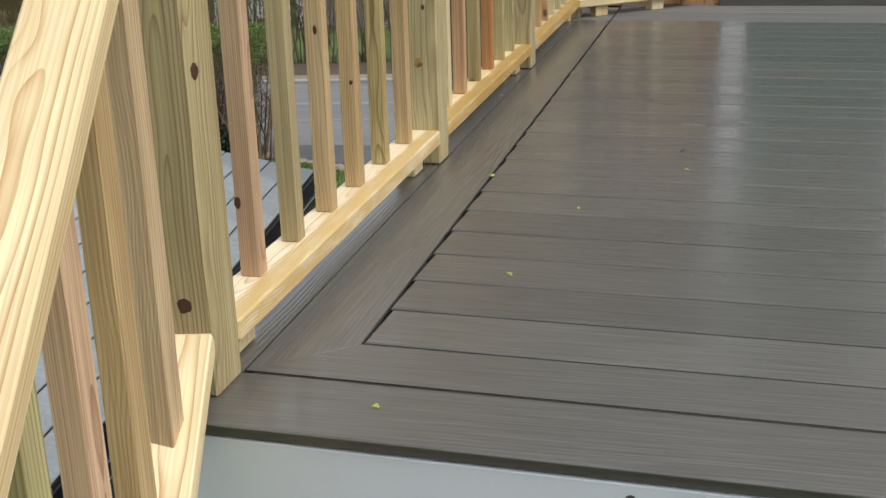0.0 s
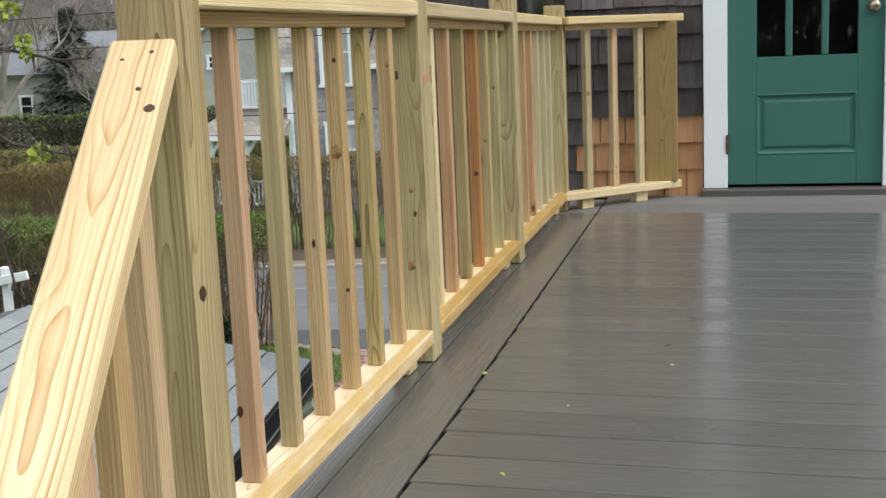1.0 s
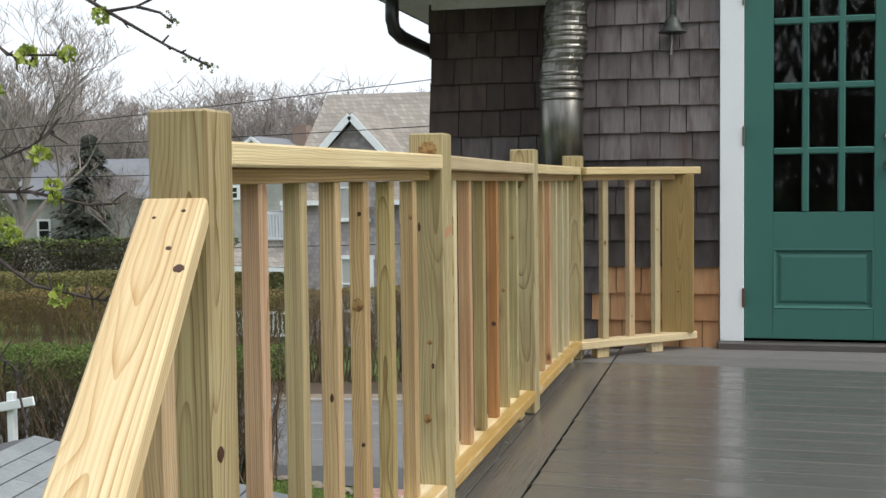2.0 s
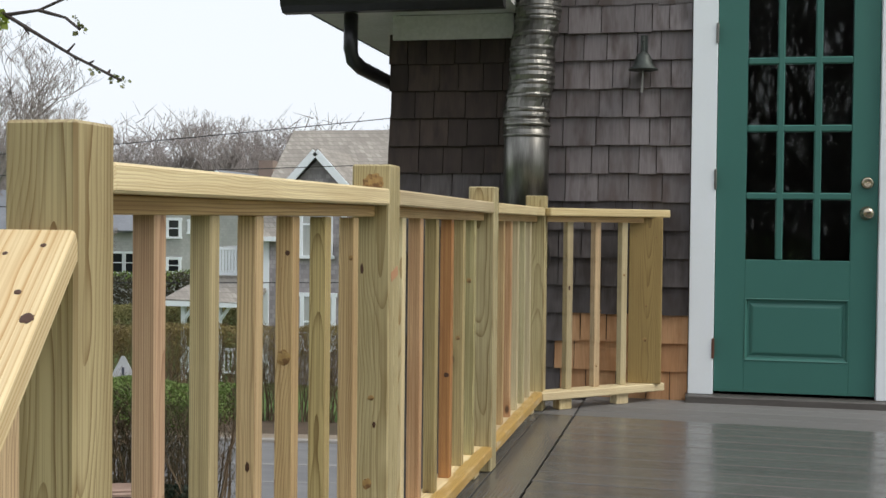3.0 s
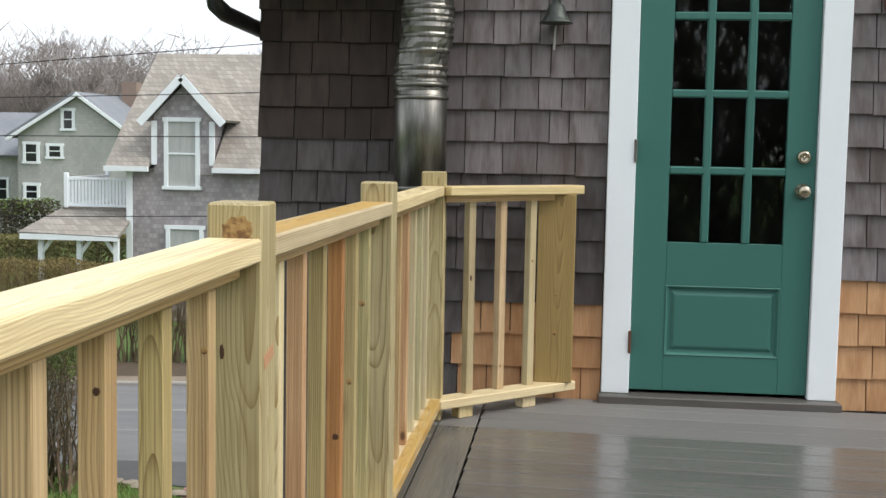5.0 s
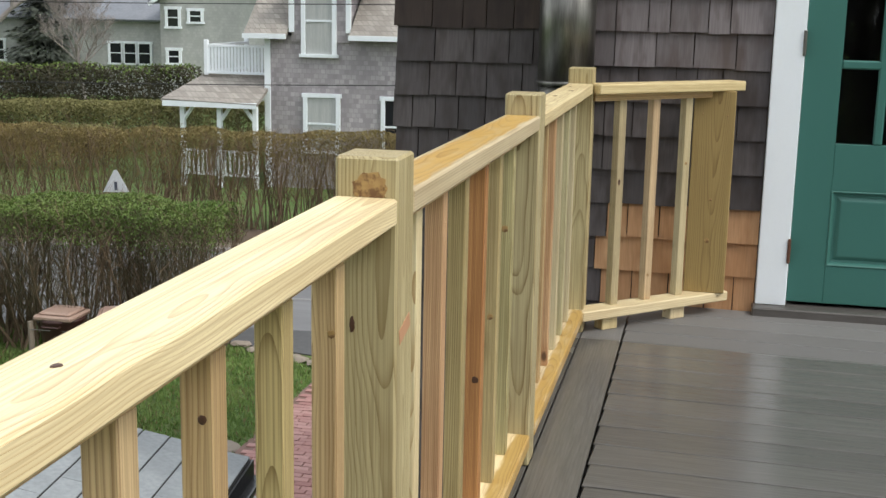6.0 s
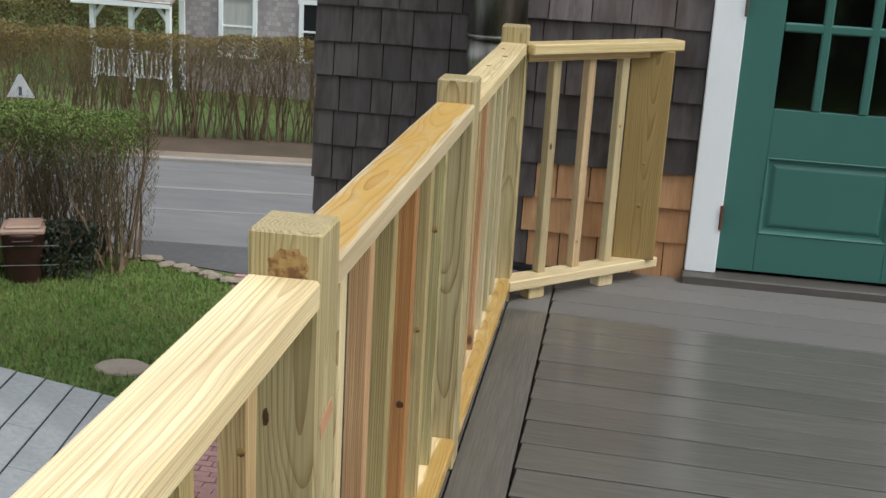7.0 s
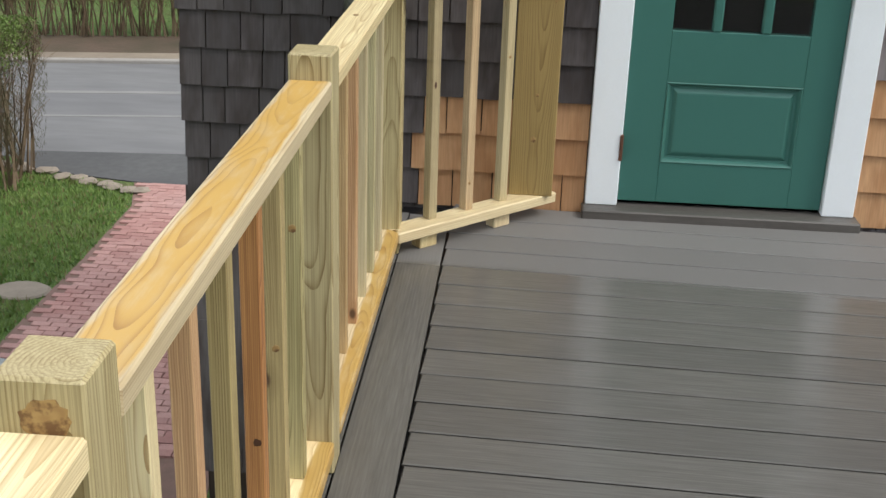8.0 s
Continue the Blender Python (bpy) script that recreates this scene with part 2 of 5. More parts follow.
def plain(name, a, b_, scale, rough, metal=0.0, stretch=(1, 1, 1), bump=0.3, dist=0.004, world_space=False):
    """A two-scale mottled surface between two colours."""
    m, nt, b = mat(name, rough, metal)
    v = nd(nt, "ShaderNodeNewGeometry").outputs["Position"] if world_space else nd(nt, "ShaderNodeTexCoord").outputs["Object"]
    v = mapped(nt, v, stretch)
    n1, n2 = noise_(nt, v, scale, 5.0), noise_(nt, v, scale * 9, 3.0)
    col = mixc(nt, rng(nt, n1, 0.3, 0.7), a, b_)
    nt.links.new(mixc(nt, rng(nt, n2, 0.3, 0.75, 0, 0.4), col, tuple(c * 0.6 for c in a)), b.inputs["Base Color"])
    bumped(nt, b, n2, bump, dist)
    return m


M_BLACK = plain("black_gutter_metal", (0.012, 0.012, 0.013), (0.025, 0.024, 0.025), 5, 0.35)
M_SOFFIT = plain("soffit_paint", (0.62, 0.62, 0.60), (0.72, 0.72, 0.71), 6, 0.6, bump=0.1)
M_GALV = plain("galvanized_steel", (0.13, 0.125, 0.112), (0.36, 0.35, 0.32), 22, 0.40, 1.0, (1, 1, 0.12), 0.1, 0.001)
M_BRONZE = plain("patinated_bronze", (0.05, 0.055, 0.05), (0.09, 0.105, 0.095), 30, 0.5, 0.6)
M_BRASS = plain("worn_brass", (0.48, 0.41, 0.30), (0.60, 0.53, 0.42), 40, 0.22, 1.0, bump=0.05)
M_RUST = plain("rusty_hinge", (0.10, 0.045, 0.03), (0.2, 0.09, 0.05), 60, 0.7, 0.3)
M_OPAL = plain("opal_glass", (0.75, 0.76, 0.74), (0.82, 0.83, 0.81), 12, 0.2, bump=0.02)
M_REDRIM = plain("red_brown_rim", (0.13, 0.03, 0.025), (0.2, 0.05, 0.04), 30, 0.4)
M_SILL = plain("grey_sill", (0.085, 0.078, 0.07), (0.13, 0.12, 0.11), 14, 0.4, 0, (0.2, 1, 1))
M_DARKROOM = plain("dim_interior", (0.13, 0.12, 0.11), (0.18, 0.17, 0.155), 2, 0.8)
M_ASPHALT = plain("worn_asphalt", (0.145, 0.145, 0.15), (0.20, 0.20, 0.20), 0.5, 0.8, 0, (0.25, 1, 1), 0.3, 0.01, True)
M_PATCH = plain("pale_road_seam", (0.21, 0.21, 0.205), (0.26, 0.255, 0.245), 0.8, 0.85, 0, (0.25, 1, 1), 0.3, 0.01, True)
M_DARKASPH = plain("dark_asphalt_apron", (0.07, 0.07, 0.072), (0.10, 0.10, 0.10), 1.0, 0.8, world_space=True)
M_SAND = plain("sandy_verge", (0.30, 0.25, 0.19), (0.20, 0.16, 0.12), 0.9, 0.9, world_space=True)
M_MULCH = plain("leaf_litter", (0.125, 0.085, 0.06), (0.07, 0.06, 0.035), 1.2, 0.95, world_space=True, dist=0.03)
M_KERB = plain("granite_kerb", (0.36, 0.34, 0.31), (0.27, 0.25, 0.23), 3.0, 0.8, world_space=True)
M_STONE = plain("flat_stone", (0.32, 0.27, 0.21), (0.24, 0.20, 0.16), 4.0, 0.85)
M_BARK = plain("grey_bark", (0.22, 0.195, 0.18), (0.31, 0.28, 0.26), 6.0, 0.9, 0, (1, 1, 0.2))
# Twig colour is lightened to stand in for distance haze.
M_HAZETWIG = plain("hazed_bare_twigs", (0.26, 0.225, 0.21), (0.36, 0.32, 0.30), 0.5, 0.95)
M_BROWNTWIG = plain("brown_hedge_twigs", (0.13, 0.09, 0.055), (0.21, 0.15, 0.09), 2.5, 0.9)
M_HEDGELEAF = plain("young_hedge_leaves", (0.095, 0.165, 0.026), (0.155, 0.205, 0.045), 1.2, 0.7)
M_HEDGETIP = plain("brown_green_hedge_tips", (0.17, 0.14, 0.045), (0.22, 0.16, 0.055), 1.2, 0.8)
M_HEDGEMID = plain("dark_twiggy_hedge", (0.070, 0.066, 0.032), (0.13, 0.115, 0.06), 1.6, 0.85)
M_OLIVE = plain("olive_shrub", (0.165, 0.160, 0.055), (0.215, 0.195, 0.075), 1.0, 0.85)
M_DARKHEDGE = plain("clipped_dark_hedge", (0.048, 0.044, 0.024), (0.07, 0.06, 0.03), 1.5, 0.9)
# Needle green made paler, with the haze of distance in its colour.
M_EVERGREEN = plain("hazed_needles", (0.052, 0.064, 0.048), (0.085, 0.098, 0.074), 2.0, 0.8)
M_IVY = plain("ivy_leaves", (0.02, 0.035, 0.02), (0.035, 0.055, 0.03), 3.0, 0.5)
M_BUD = plain("bud_leaves", (0.32, 0.42, 0.06), (0.42, 0.50, 0.12), 30.0, 0.5)
M_BUDDARK = plain("folded_leaves", (0.16, 0.20, 0.07), (0.22, 0.22, 0.10), 30.0, 0.5)
M_BRANCH = plain("dark_branch_bark", (0.045, 0.035, 0.032), (0.09, 0.07, 0.065), 40.0, 0.8)
M_BIN = plain("brown_bin_plastic", (0.045, 0.018, 0.014), (0.07, 0.03, 0.024), 5.0, 0.5)
M_BINLID = plain("tan_bin_lid", (0.40, 0.27, 0.21), (0.48, 0.34, 0.27), 5.0, 0.55)
M_OLDWOOD = plain("grey_fence_wood", (0.30, 0.25, 0.19), (0.22, 0.18, 0.14), 8.0, 0.85)
M_CABLE = plain("black_cable", (0.02, 0.02, 0.02), (0.03, 0.03, 0.03), 5.0, 0.6)
M_SIGN = plain("sign_back_metal", (0.55, 0.57, 0.6), (0.66, 0.68, 0.7), 4.0, 0.45)
M_SIGNMARK = plain("sign_dark_mark", (0.08, 0.09, 0.12), (0.1, 0.11, 0.14), 8.0, 0.5)
M_ROOFGREY = plain("grey_roll_roofing", (0.25, 0.275, 0.285), (0.36, 0.385, 0.395), 4.0, 0.8, bump=0.5, dist=0.003)
M_FH_ROOF = plain("slate_grey_roof", (0.20, 0.215, 0.24), (0.26, 0.275, 0.30), 0.8, 0.8)
M_CURTAIN = plain("pale_curtain", (0.42, 0.44, 0.43), (0.55, 0.56, 0.54), 3.0, 0.8, 0, (6, 6, 0.3))
M_CHIMNEY = plain("chimney_brick", (0.30, 0.22, 0.18), (0.25, 0.19, 0.16), 3.0, 0.9)

M_GLASS, nt, b = mat("window_glass", 0.02)
fr = nd(nt, "ShaderNodeFresnel", {"IOR": 1.52}).outputs[0]
gl = nd(nt, "ShaderNodeBsdfGlossy", {"Roughness": 0.015}).outputs[0]
tr = nd(nt, "ShaderNodeBsdfTransparent", {"Color": (0.80, 0.83, 0.82, 1)}).outputs[0]
mx = nd(nt, "ShaderNodeMixShader", {0: fr, 1: tr, 2: gl}).outputs[0]
nt.links.new(mx, nt.nodes["Material Output"].inputs["Surface"])
M_DARKPANE, nt, b = mat("dark_window_pane", 0.06, 0, (0.02, 0.022, 0.025))

M_GRASS, nt, b = mat("spring_lawn", 0.9)
gp = nd(nt, "ShaderNodeNewGeometry").outputs["Position"]
g1, g2, g3, g4 = noise_(nt, gp, 0.7, 5.0), noise_(nt, gp, 9.0, 6.0, 0.7), noise_(nt, gp, 2.2, 5.0), noise_(nt, gp, 45.0, 3.0)
gc = mixc(nt, rng(nt, g2, 0.36, 0.64), (0.075, 0.155, 0.026), (0.17, 0.26, 0.062))
gc = mixc(nt, rng(nt, g4, 0.40, 0.66, 0, 0.45), gc, (0.032, 0.065, 0.012))
gc = mixc(nt, rng(nt, g3, 0.52, 0.68, 0, 0.55), gc, (0.17, 0.145, 0.07))
nt.links.new(mixc(nt, rng(nt, g1, 0.5, 0.75, 0, 0.4), gc, (0.085, 0.10, 0.028)), b.inputs["Base Color"])
bumped(nt, b, math_(nt, "ADD", g2, g4), 1.0, 0.05)

M_BLADE = plain("grass_blade", (0.135, 0.235, 0.045), (0.23, 0.32, 0.090), 1.3, 0.7)
M_DRYBLADE = plain("dry_blade", (0.26, 0.22, 0.10), (0.20, 0.17, 0.07), 1.3, 0.8)
M_BRICK, nt, b = mat("pink_paving_brick", 0.85)
gp = nd(nt, "ShaderNodeNewGeometry").outputs["Position"]
one = nd(nt, "ShaderNodeMix", {"Factor": 0.5, "A": nd(nt, "ShaderNodeObjectInfo").outputs["Random"], "B": nd(nt, "ShaderNodeNewGeometry").outputs["Random Per Island"]}, data_type="FLOAT").outputs["Result"]
pc = mixc(nt, rng(nt, one, 0.2, 0.8), (0.34, 0.165, 0.145), (0.50, 0.285, 0.25))
pc = mixc(nt, rng(nt, noise_(nt, gp, 1.5, 4.0), 0.4, 0.7, 0, 0.5), pc, (0.46, 0.31, 0.28))
grit = noise_(nt, gp, 60.0, 3.0)
nt.links.new(mixc(nt, rng(nt, grit, 0.45, 0.7, 0, 0.4), pc, (0.24, 0.13, 0.115)), b.inputs["Base Color"])
bumped(nt, b, grit, 0.4, 0.004)
M_BRICKBED = plain("brick_joint_sand", (0.25, 0.15, 0.125), (0.18, 0.12, 0.09), 6.0, 0.95, world_space=True)

# ---- mesh helpers ----


def add_box(bm, size, at=(0, 0, 0), bevel=0.0, turn=None):
    """A box about the point at, its edges bevelled, turned by a matrix about the origin."""
    m = Matrix.Translation(at) @ Matrix.Diagonal((*size, 1))
    if turn is not None:
        m = turn @ m
    made = bmesh.ops.create_cube(bm, size=1.0, matrix=m)["verts"]
    if bevel:
        edges = list({e for v in made for e in v.link_edges})
        bmesh.ops.bevel(bm, geom=edges, offset=bevel, segments=1, affect="EDGES", profile=0.5)


def add_tube(bm, path, radii, sides=8, caps=True):
    """A tube along points, one radius for each."""
    rings = []
    for i, p in enumerate(path):
        a, c = Vector(path[max(i - 1, 0)]), Vector(path[min(i + 1, len(path) - 1)])
        d = (c - a).normalized()
        u = d.cross(Vector((0.31, 0.2, 0.93))).normalized() if abs(d.z) < 0.9 else d.cross(Vector((1, 0.1, 0))).normalized()
        w = d.cross(u)
        rings.append([bm.verts.new(Vector(p) + radii[i] * (math.cos(2 * math.pi * k / sides) * u + math.sin(2 * math.pi * k / sides) * w)) for k in range(sides)])
    for r0, r1 in zip(rings, rings[1:]):
        for k in range(sides):
            bm.faces.new((r0[k], r0[(k + 1) % sides], r1[(k + 1) % sides], r1[k]))
    if caps:
        bm.faces.new(rings[0][::-1])
        bm.faces.new(rings[-1])


def add_lathe(bm, profile, turn=None, sides=24):
    """Turns (radius, height) pairs about z."""
    rings = []
    for r, h in profile:
        ring = []
        for k in range(sides):
            v = Vector((r * math.cos(2 * math.pi * k / sides), r * math.sin(2 * math.pi * k / sides), h))
            ring.append(bm.verts.new(turn @ v if turn is not None else v))
        rings.append(ring)
    for r0, r1 in zip(rings, rings[1:]):
        for k in range(sides):
            bm.faces.new((r0[k], r0[(k + 1) % sides], r1[(k + 1) % sides], r1[k]))
    bm.faces.new(rings[0][::-1])
    bm.faces.new(rings[-1])


def add_prism(bm, outline, y0, y1):
    """A slab between y0 and y1 whose face is the outline in (x, z)."""
    a = [bm.verts.new((x, y0, z)) for x, z in outline]
    c = [bm.verts.new((x, y1, z)) for x, z in outline]
    bm.faces.new(a)
    bm.faces.new(c[::-1])
    n = len(a)
    for i in range(n):
        bm.faces.new((a[i], c[i], c[(i + 1) % n], a[(i + 1) % n]))


def mesh_of(name, bm, material, smooth=False):
    bmesh.ops.recalc_face_normals(bm, faces=bm.faces)
    me = bpy.data.meshes.new(name)
    bm.to_mesh(me)
    bm.free()
    me.materials.append(material)
    if smooth:
        me.shade_smooth()
    return me


def put(name, me, parent=None, m=None, label=""):
    ob = new(name, me)
    if parent is not None:
        ob.parent = parent
    if m is not None:
        ob.matrix_local = m
    return tagged(ob, label)


def part(name, bm, material, parent, label="", m=None, smooth=False):
    return put(name, mesh_of(name, bm, material, smooth), parent, m, label)


def thing(name, label, category, at=(0, 0, 0), group="", kind="", m=None):
    ob = new(name)
    ob.empty_display_size = 0.1
    ob.matrix_world = m if m is not None else Matrix.Translation(at)
    return tagged(ob, label, category, group, kind)


def box_part(name, size, at, material, parent, label="", bevel=0.003, turn=None):
    """A box part with its origin at its own middle."""
    bm = bmesh.new()
    add_box(bm, size, (0, 0, 0), bevel)
    m = Matrix.Translation(at)
    if turn is not None:
        m = m @ turn
    return part(name, bm, material, parent, label, m)


def fast_mesh(name, verts, faces, material):
    me = bpy.data.meshes.new(name)
    me.from_pydata(verts, [], faces)
    me.materials.append(material)
    return me


BOARDS = {}


def board(name, wide, deep, a, c, material, parent, label="", up=(1, 0, 0), bevel=0.003):
    """A sawn board of one section from point a to point c; its own z runs along it, its own x along up."""
    a, c = Vector(a), Vector(c)
    d = c - a
    key = (round(wide, 4), round(deep, 4), round(d.length, 3), material.name, bevel)
    if key not in BOARDS:
        bm = bmesh.new()
        add_box(bm, (wide, deep, d.length), (0, 0, d.length / 2), bevel)
        BOARDS[key] = mesh_of(name, bm, material)
    z = d.normalized()
    x = Vector(up)
    x = (x - x.dot(z) * z).normalized()
    y = z.cross(x)
    m = Matrix((x, y, z)).transposed().to_4x4()
    m.translation = a
    return put(name, BOARDS[key], parent, m, label)


def knot(parent, at, radius, material=M_KNOT, turn=None, tall=1.0):
    """An irregular knot a hair proud of a board's face; its own y is the face's normal."""
    r = random.Random(round(radius * 1e5) + round(at[2] * 1e3))
    bm = bmesh.new()
    n = 22
    outline = [(radius * r.uniform(0.85, 1.08), 2 * math.pi * k / n) for k in range(n)]
    rings = [[bm.verts.new((f * q * math.cos(g), y, f * q * tall * math.sin(g))) for q, g in outline] for f, y in ((1.0, -0.002), (1.0, 0.0003), (0.6, 0.0009))]
    for r0, r1 in zip(rings, rings[1:]):
        for k in range(n):
            bm.faces.new((r0[k], r0[(k + 1) % n], r1[(k + 1) % n], r1[k]))
    bm.faces.new(rings[0][::-1])
    bm.faces.new(rings[-1])
    m = Matrix.Translation(at)
    if turn is not None:
        m = m @ turn
    return part("knot", bm, material, parent, "", m)


W, T, TB = 0.0915, 0.038, 0.035
GROUND = -3.7
WALL = 4.735

# ---- deck ----
SLOPE = -0.044
deck = thing("deck_floor", "wet grey-brown composite decking with a border board", "floor", kind="structure")
FIELD_END = 3.4
tilt = math.atan(SLOPE)


def plank(name, pts, top=0.0, thick=0.025, tight=(), ease=0.0022):
    """A deck board from its outline, seen from above, with eased upper edges."""
    bm = bmesh.new()
    cx, cy = sum(p[0] for p in pts) / len(pts), sum(p[1] for p in pts) / len(pts)


    def ring(inset, z):
        out = []
        for i, (x, y) in enumerate(pts):
            dx = 0.0 if i in tight else (inset if x < cx else -inset)
            out.append(bm.verts.new((x + dx, y + (inset if y < cy else -inset), z)))
        return out

    low, under, lip, mid, high = ring(0.012, top - thick), ring(0.012, top - 0.0045), ring(0.0, top - 0.0045), ring(0.0, top - ease), ring(ease, top)
    n = len(pts)
    for r0, r1 in ((low, under), (under, lip), (lip, mid), (mid, high)):
        for i in range(n):
            bm.faces.new((r0[i], r0[(i + 1) % n], r1[(i + 1) % n], r1[i]))
    bm.faces.new(low[::-1])
    bm.faces.new(high)
    return bm


PITCH, GAP = 0.15558, 0.0080
part("deck_board", plank("deck_board", [(-0.112, -0.078), (FIELD_END, -0.078 + FIELD_END * SLOPE), (FIELD_END, 0.086 + (FIELD_END - 0.1) * SLOPE), (-0.112, 0.096)]), M_DECK, deck)
part("deck_board", plank("deck_board", [(0.001, 0.102), (FIELD_END, 0.091 + (FIELD_END - 0.1) * SLOPE), (FIELD_END, 0.238 - GAP + (FIELD_END - 0.15) * SLOPE), (0.1490, 0.2305)], tight=(0, 3), ease=0.0022), M_DECK, deck)
along_y = Matrix.Rotation(radians(90), 4, "Z")
part("border_board", plank("border_board", [(0.1000, 0.0), (4.60, 0.0), (4.60, -0.1480), (0.2315, -0.1480)], top=-0.0006, tight=(0, 3), ease=0.0004), M_DECK, deck, m=along_y)
part("border_board", plank("border_board", [(0.1020, 0.110), (4.62, 0.110), (4.62, 0.006), (0.1020, 0.006)], top=-0.002), M_DECK, deck, m=along_y)
bm = plank("deck_board", [(0, 0), (FIELD_END - 0.1535, 0), (FIELD_END - 0.1535, PITCH - GAP), (0, PITCH - GAP)])
me = mesh_of("deck_board", bm, M_DECK)
for i in range(29):
    put("deck_board", me, deck, Matrix.Translation((0.1527, 0.238 + i * PITCH, random.uniform(-0.0006, 0.0006))) @ Matrix.Rotation(tilt, 4, "Z"))
bm = bmesh.new()
add_box(bm, (FIELD_END + 0.02, 4.68, 0.02), (FIELD_END / 2 - 0.03, 2.42, -0.036))
part("subfloor", bm, M_BLACK, deck)
box_part("rim_joist", (0.03, 4.9, 0.26), (-0.128, 2.36, -0.165), M_SILL, deck)
box_part("riser_board", (FIELD_END + 0.1, 0.02, 0.17), (FIELD_END / 2 - 0.04, -0.062 + FIELD_END / 2 * SLOPE, -0.112), M_RISER, deck, "blue-white painted riser below the deck edge", 0.002, Matrix.Rotation(tilt, 4, "Z"))
for x, z in ((0.618, -0.05),):
    bm = bmesh.new()
    add_lathe(bm, [(0.008, 0.0), (0.008, 0.004), (0.005, 0.006)], Matrix.Rotation(radians(90), 4, "X"), 12)
    part("screw_head", bm, M_BLACK, deck, m=Matrix.Translation((x, -0.0735 + x * SLOPE, z)))
stair = thing("deck_stairs", "grey composite stair treads with white risers", "stairs", kind="structure")
for i in range(5):
    y, z = -0.08 - 0.27 * i, -0.195 * (i + 1)
    box_part("tread", (1.7, 0.29, 0.025), (0.95 + 0.055 * i, y - 0.13, z - 0.0125), M_DECK, stair)
    box_part("riser_board", (1.7, 0.018, 0.165), (0.95 + 0.055 * i, y - 0.25, z - 0.11), M_RISER, stair)

# fallen bud scales and flecks on the boards
for x, y, r, dark in ((0.149, 1.30, 0.012, 0), (0.33, 0.60, 0.007, 0), (0.24, 0.01, 0.007, 0), (0.60, 1.62, 0.009, 1), (0.62, 1.42, 0.006, 0), (0.40, 1.05, 0.006, 0), (0.99, 0.27, 0.008, 0), (0.86, 2.1, 0.005, 1)):
    bm = bmesh.new()
    for k in range(3):
        add_lathe(bm, [(r * 0.3, 0), (r * 0.5, r * 0.25), (r * 0.15, r * 0.5)], Matrix.Translation((random.uniform(-r, r) * 0.7, random.uniform(-r, r) * 0.7, 0)), 7)
    tagged(part("bud_scale", bm, M_BRANCH if dark else M_BUD, None, m=Matrix.Translation((x, y, 0.0))), "small yellow-green bud scale fallen on the decking" if not dark else "small dark bud scale fallen on the decking", "plant debris", "bud scales on the deck")

# ---- railings ----
RT, RB = 0.938, 0.052
BACK = -0.0555
RTS = (0.940, 0.945, 0.939, 0.938)
railing = thing("deck_railing", "new pressure-treated pine railing along the deck edge", "railing")
POSTS = (0.0, 1.404, 2.820, 4.200)
TOPS = (0.984, 1.001, 0.993, 0.994)
for y, top, mt in zip(POSTS, TOPS, (M_POSTBROWN, M_POST, M_POST, M_POST)):
    p = board("post", W, W, (-W / 2, y + W / 2 - 0.004, 0.0), (-W / 2, y + W / 2 - 0.004, top), mt, railing, bevel=0.004)
    if y == POSTS[0]:
        knot(p, (W / 2 + 0.0004, -0.022, 0.485), 0.012, M_KNOT_DARK, Matrix.Rotation(radians(-90), 4, "Z"))
        knot(p, (-0.018, -W / 2 - 0.0003, 0.79), 0.007, M_KNOT_DARK, Matrix.Rotation(radians(180), 4, "Z"))
        knot(p, (0.006, -W / 2 - 0.0003, 0.145), 0.012, M_KNOT_DARK, Matrix.Rotation(radians(180), 4, "Z"))
    if y == POSTS[1]:
        knot(p, (0.006, -W / 2 - 0.0003, 0.958), 0.026, M_KNOT, Matrix.Rotation(radians(180), 4, "Z"), 0.9)
        for x, z, r, tall in ((-0.004, 0.262, 0.011, 1.2), (0.004, 0.462, 0.008, 0.8), (-0.020, 0.76, 0.004, 3.0), (0.012, 0.40, 0.004, 2.0)):
            knot(p, (x, -W / 2 - 0.0003, z), r, M_KNOT if r > 0.006 else M_KNOT_DARK, Matrix.Rotation(radians(180), 4, "Z"), tall)
        bm = bmesh.new()
        add_box(bm, (0.001, 0.06, 0.022), (0, 0, 0.010), 0, Matrix.Rotation(radians(14), 4, "X"))
        part("ink_mark", bm, M_STAMP, p, "faded red ink mark", Matrix.Translation((W / 2 + 0.0003, 0.0, 0.738)))
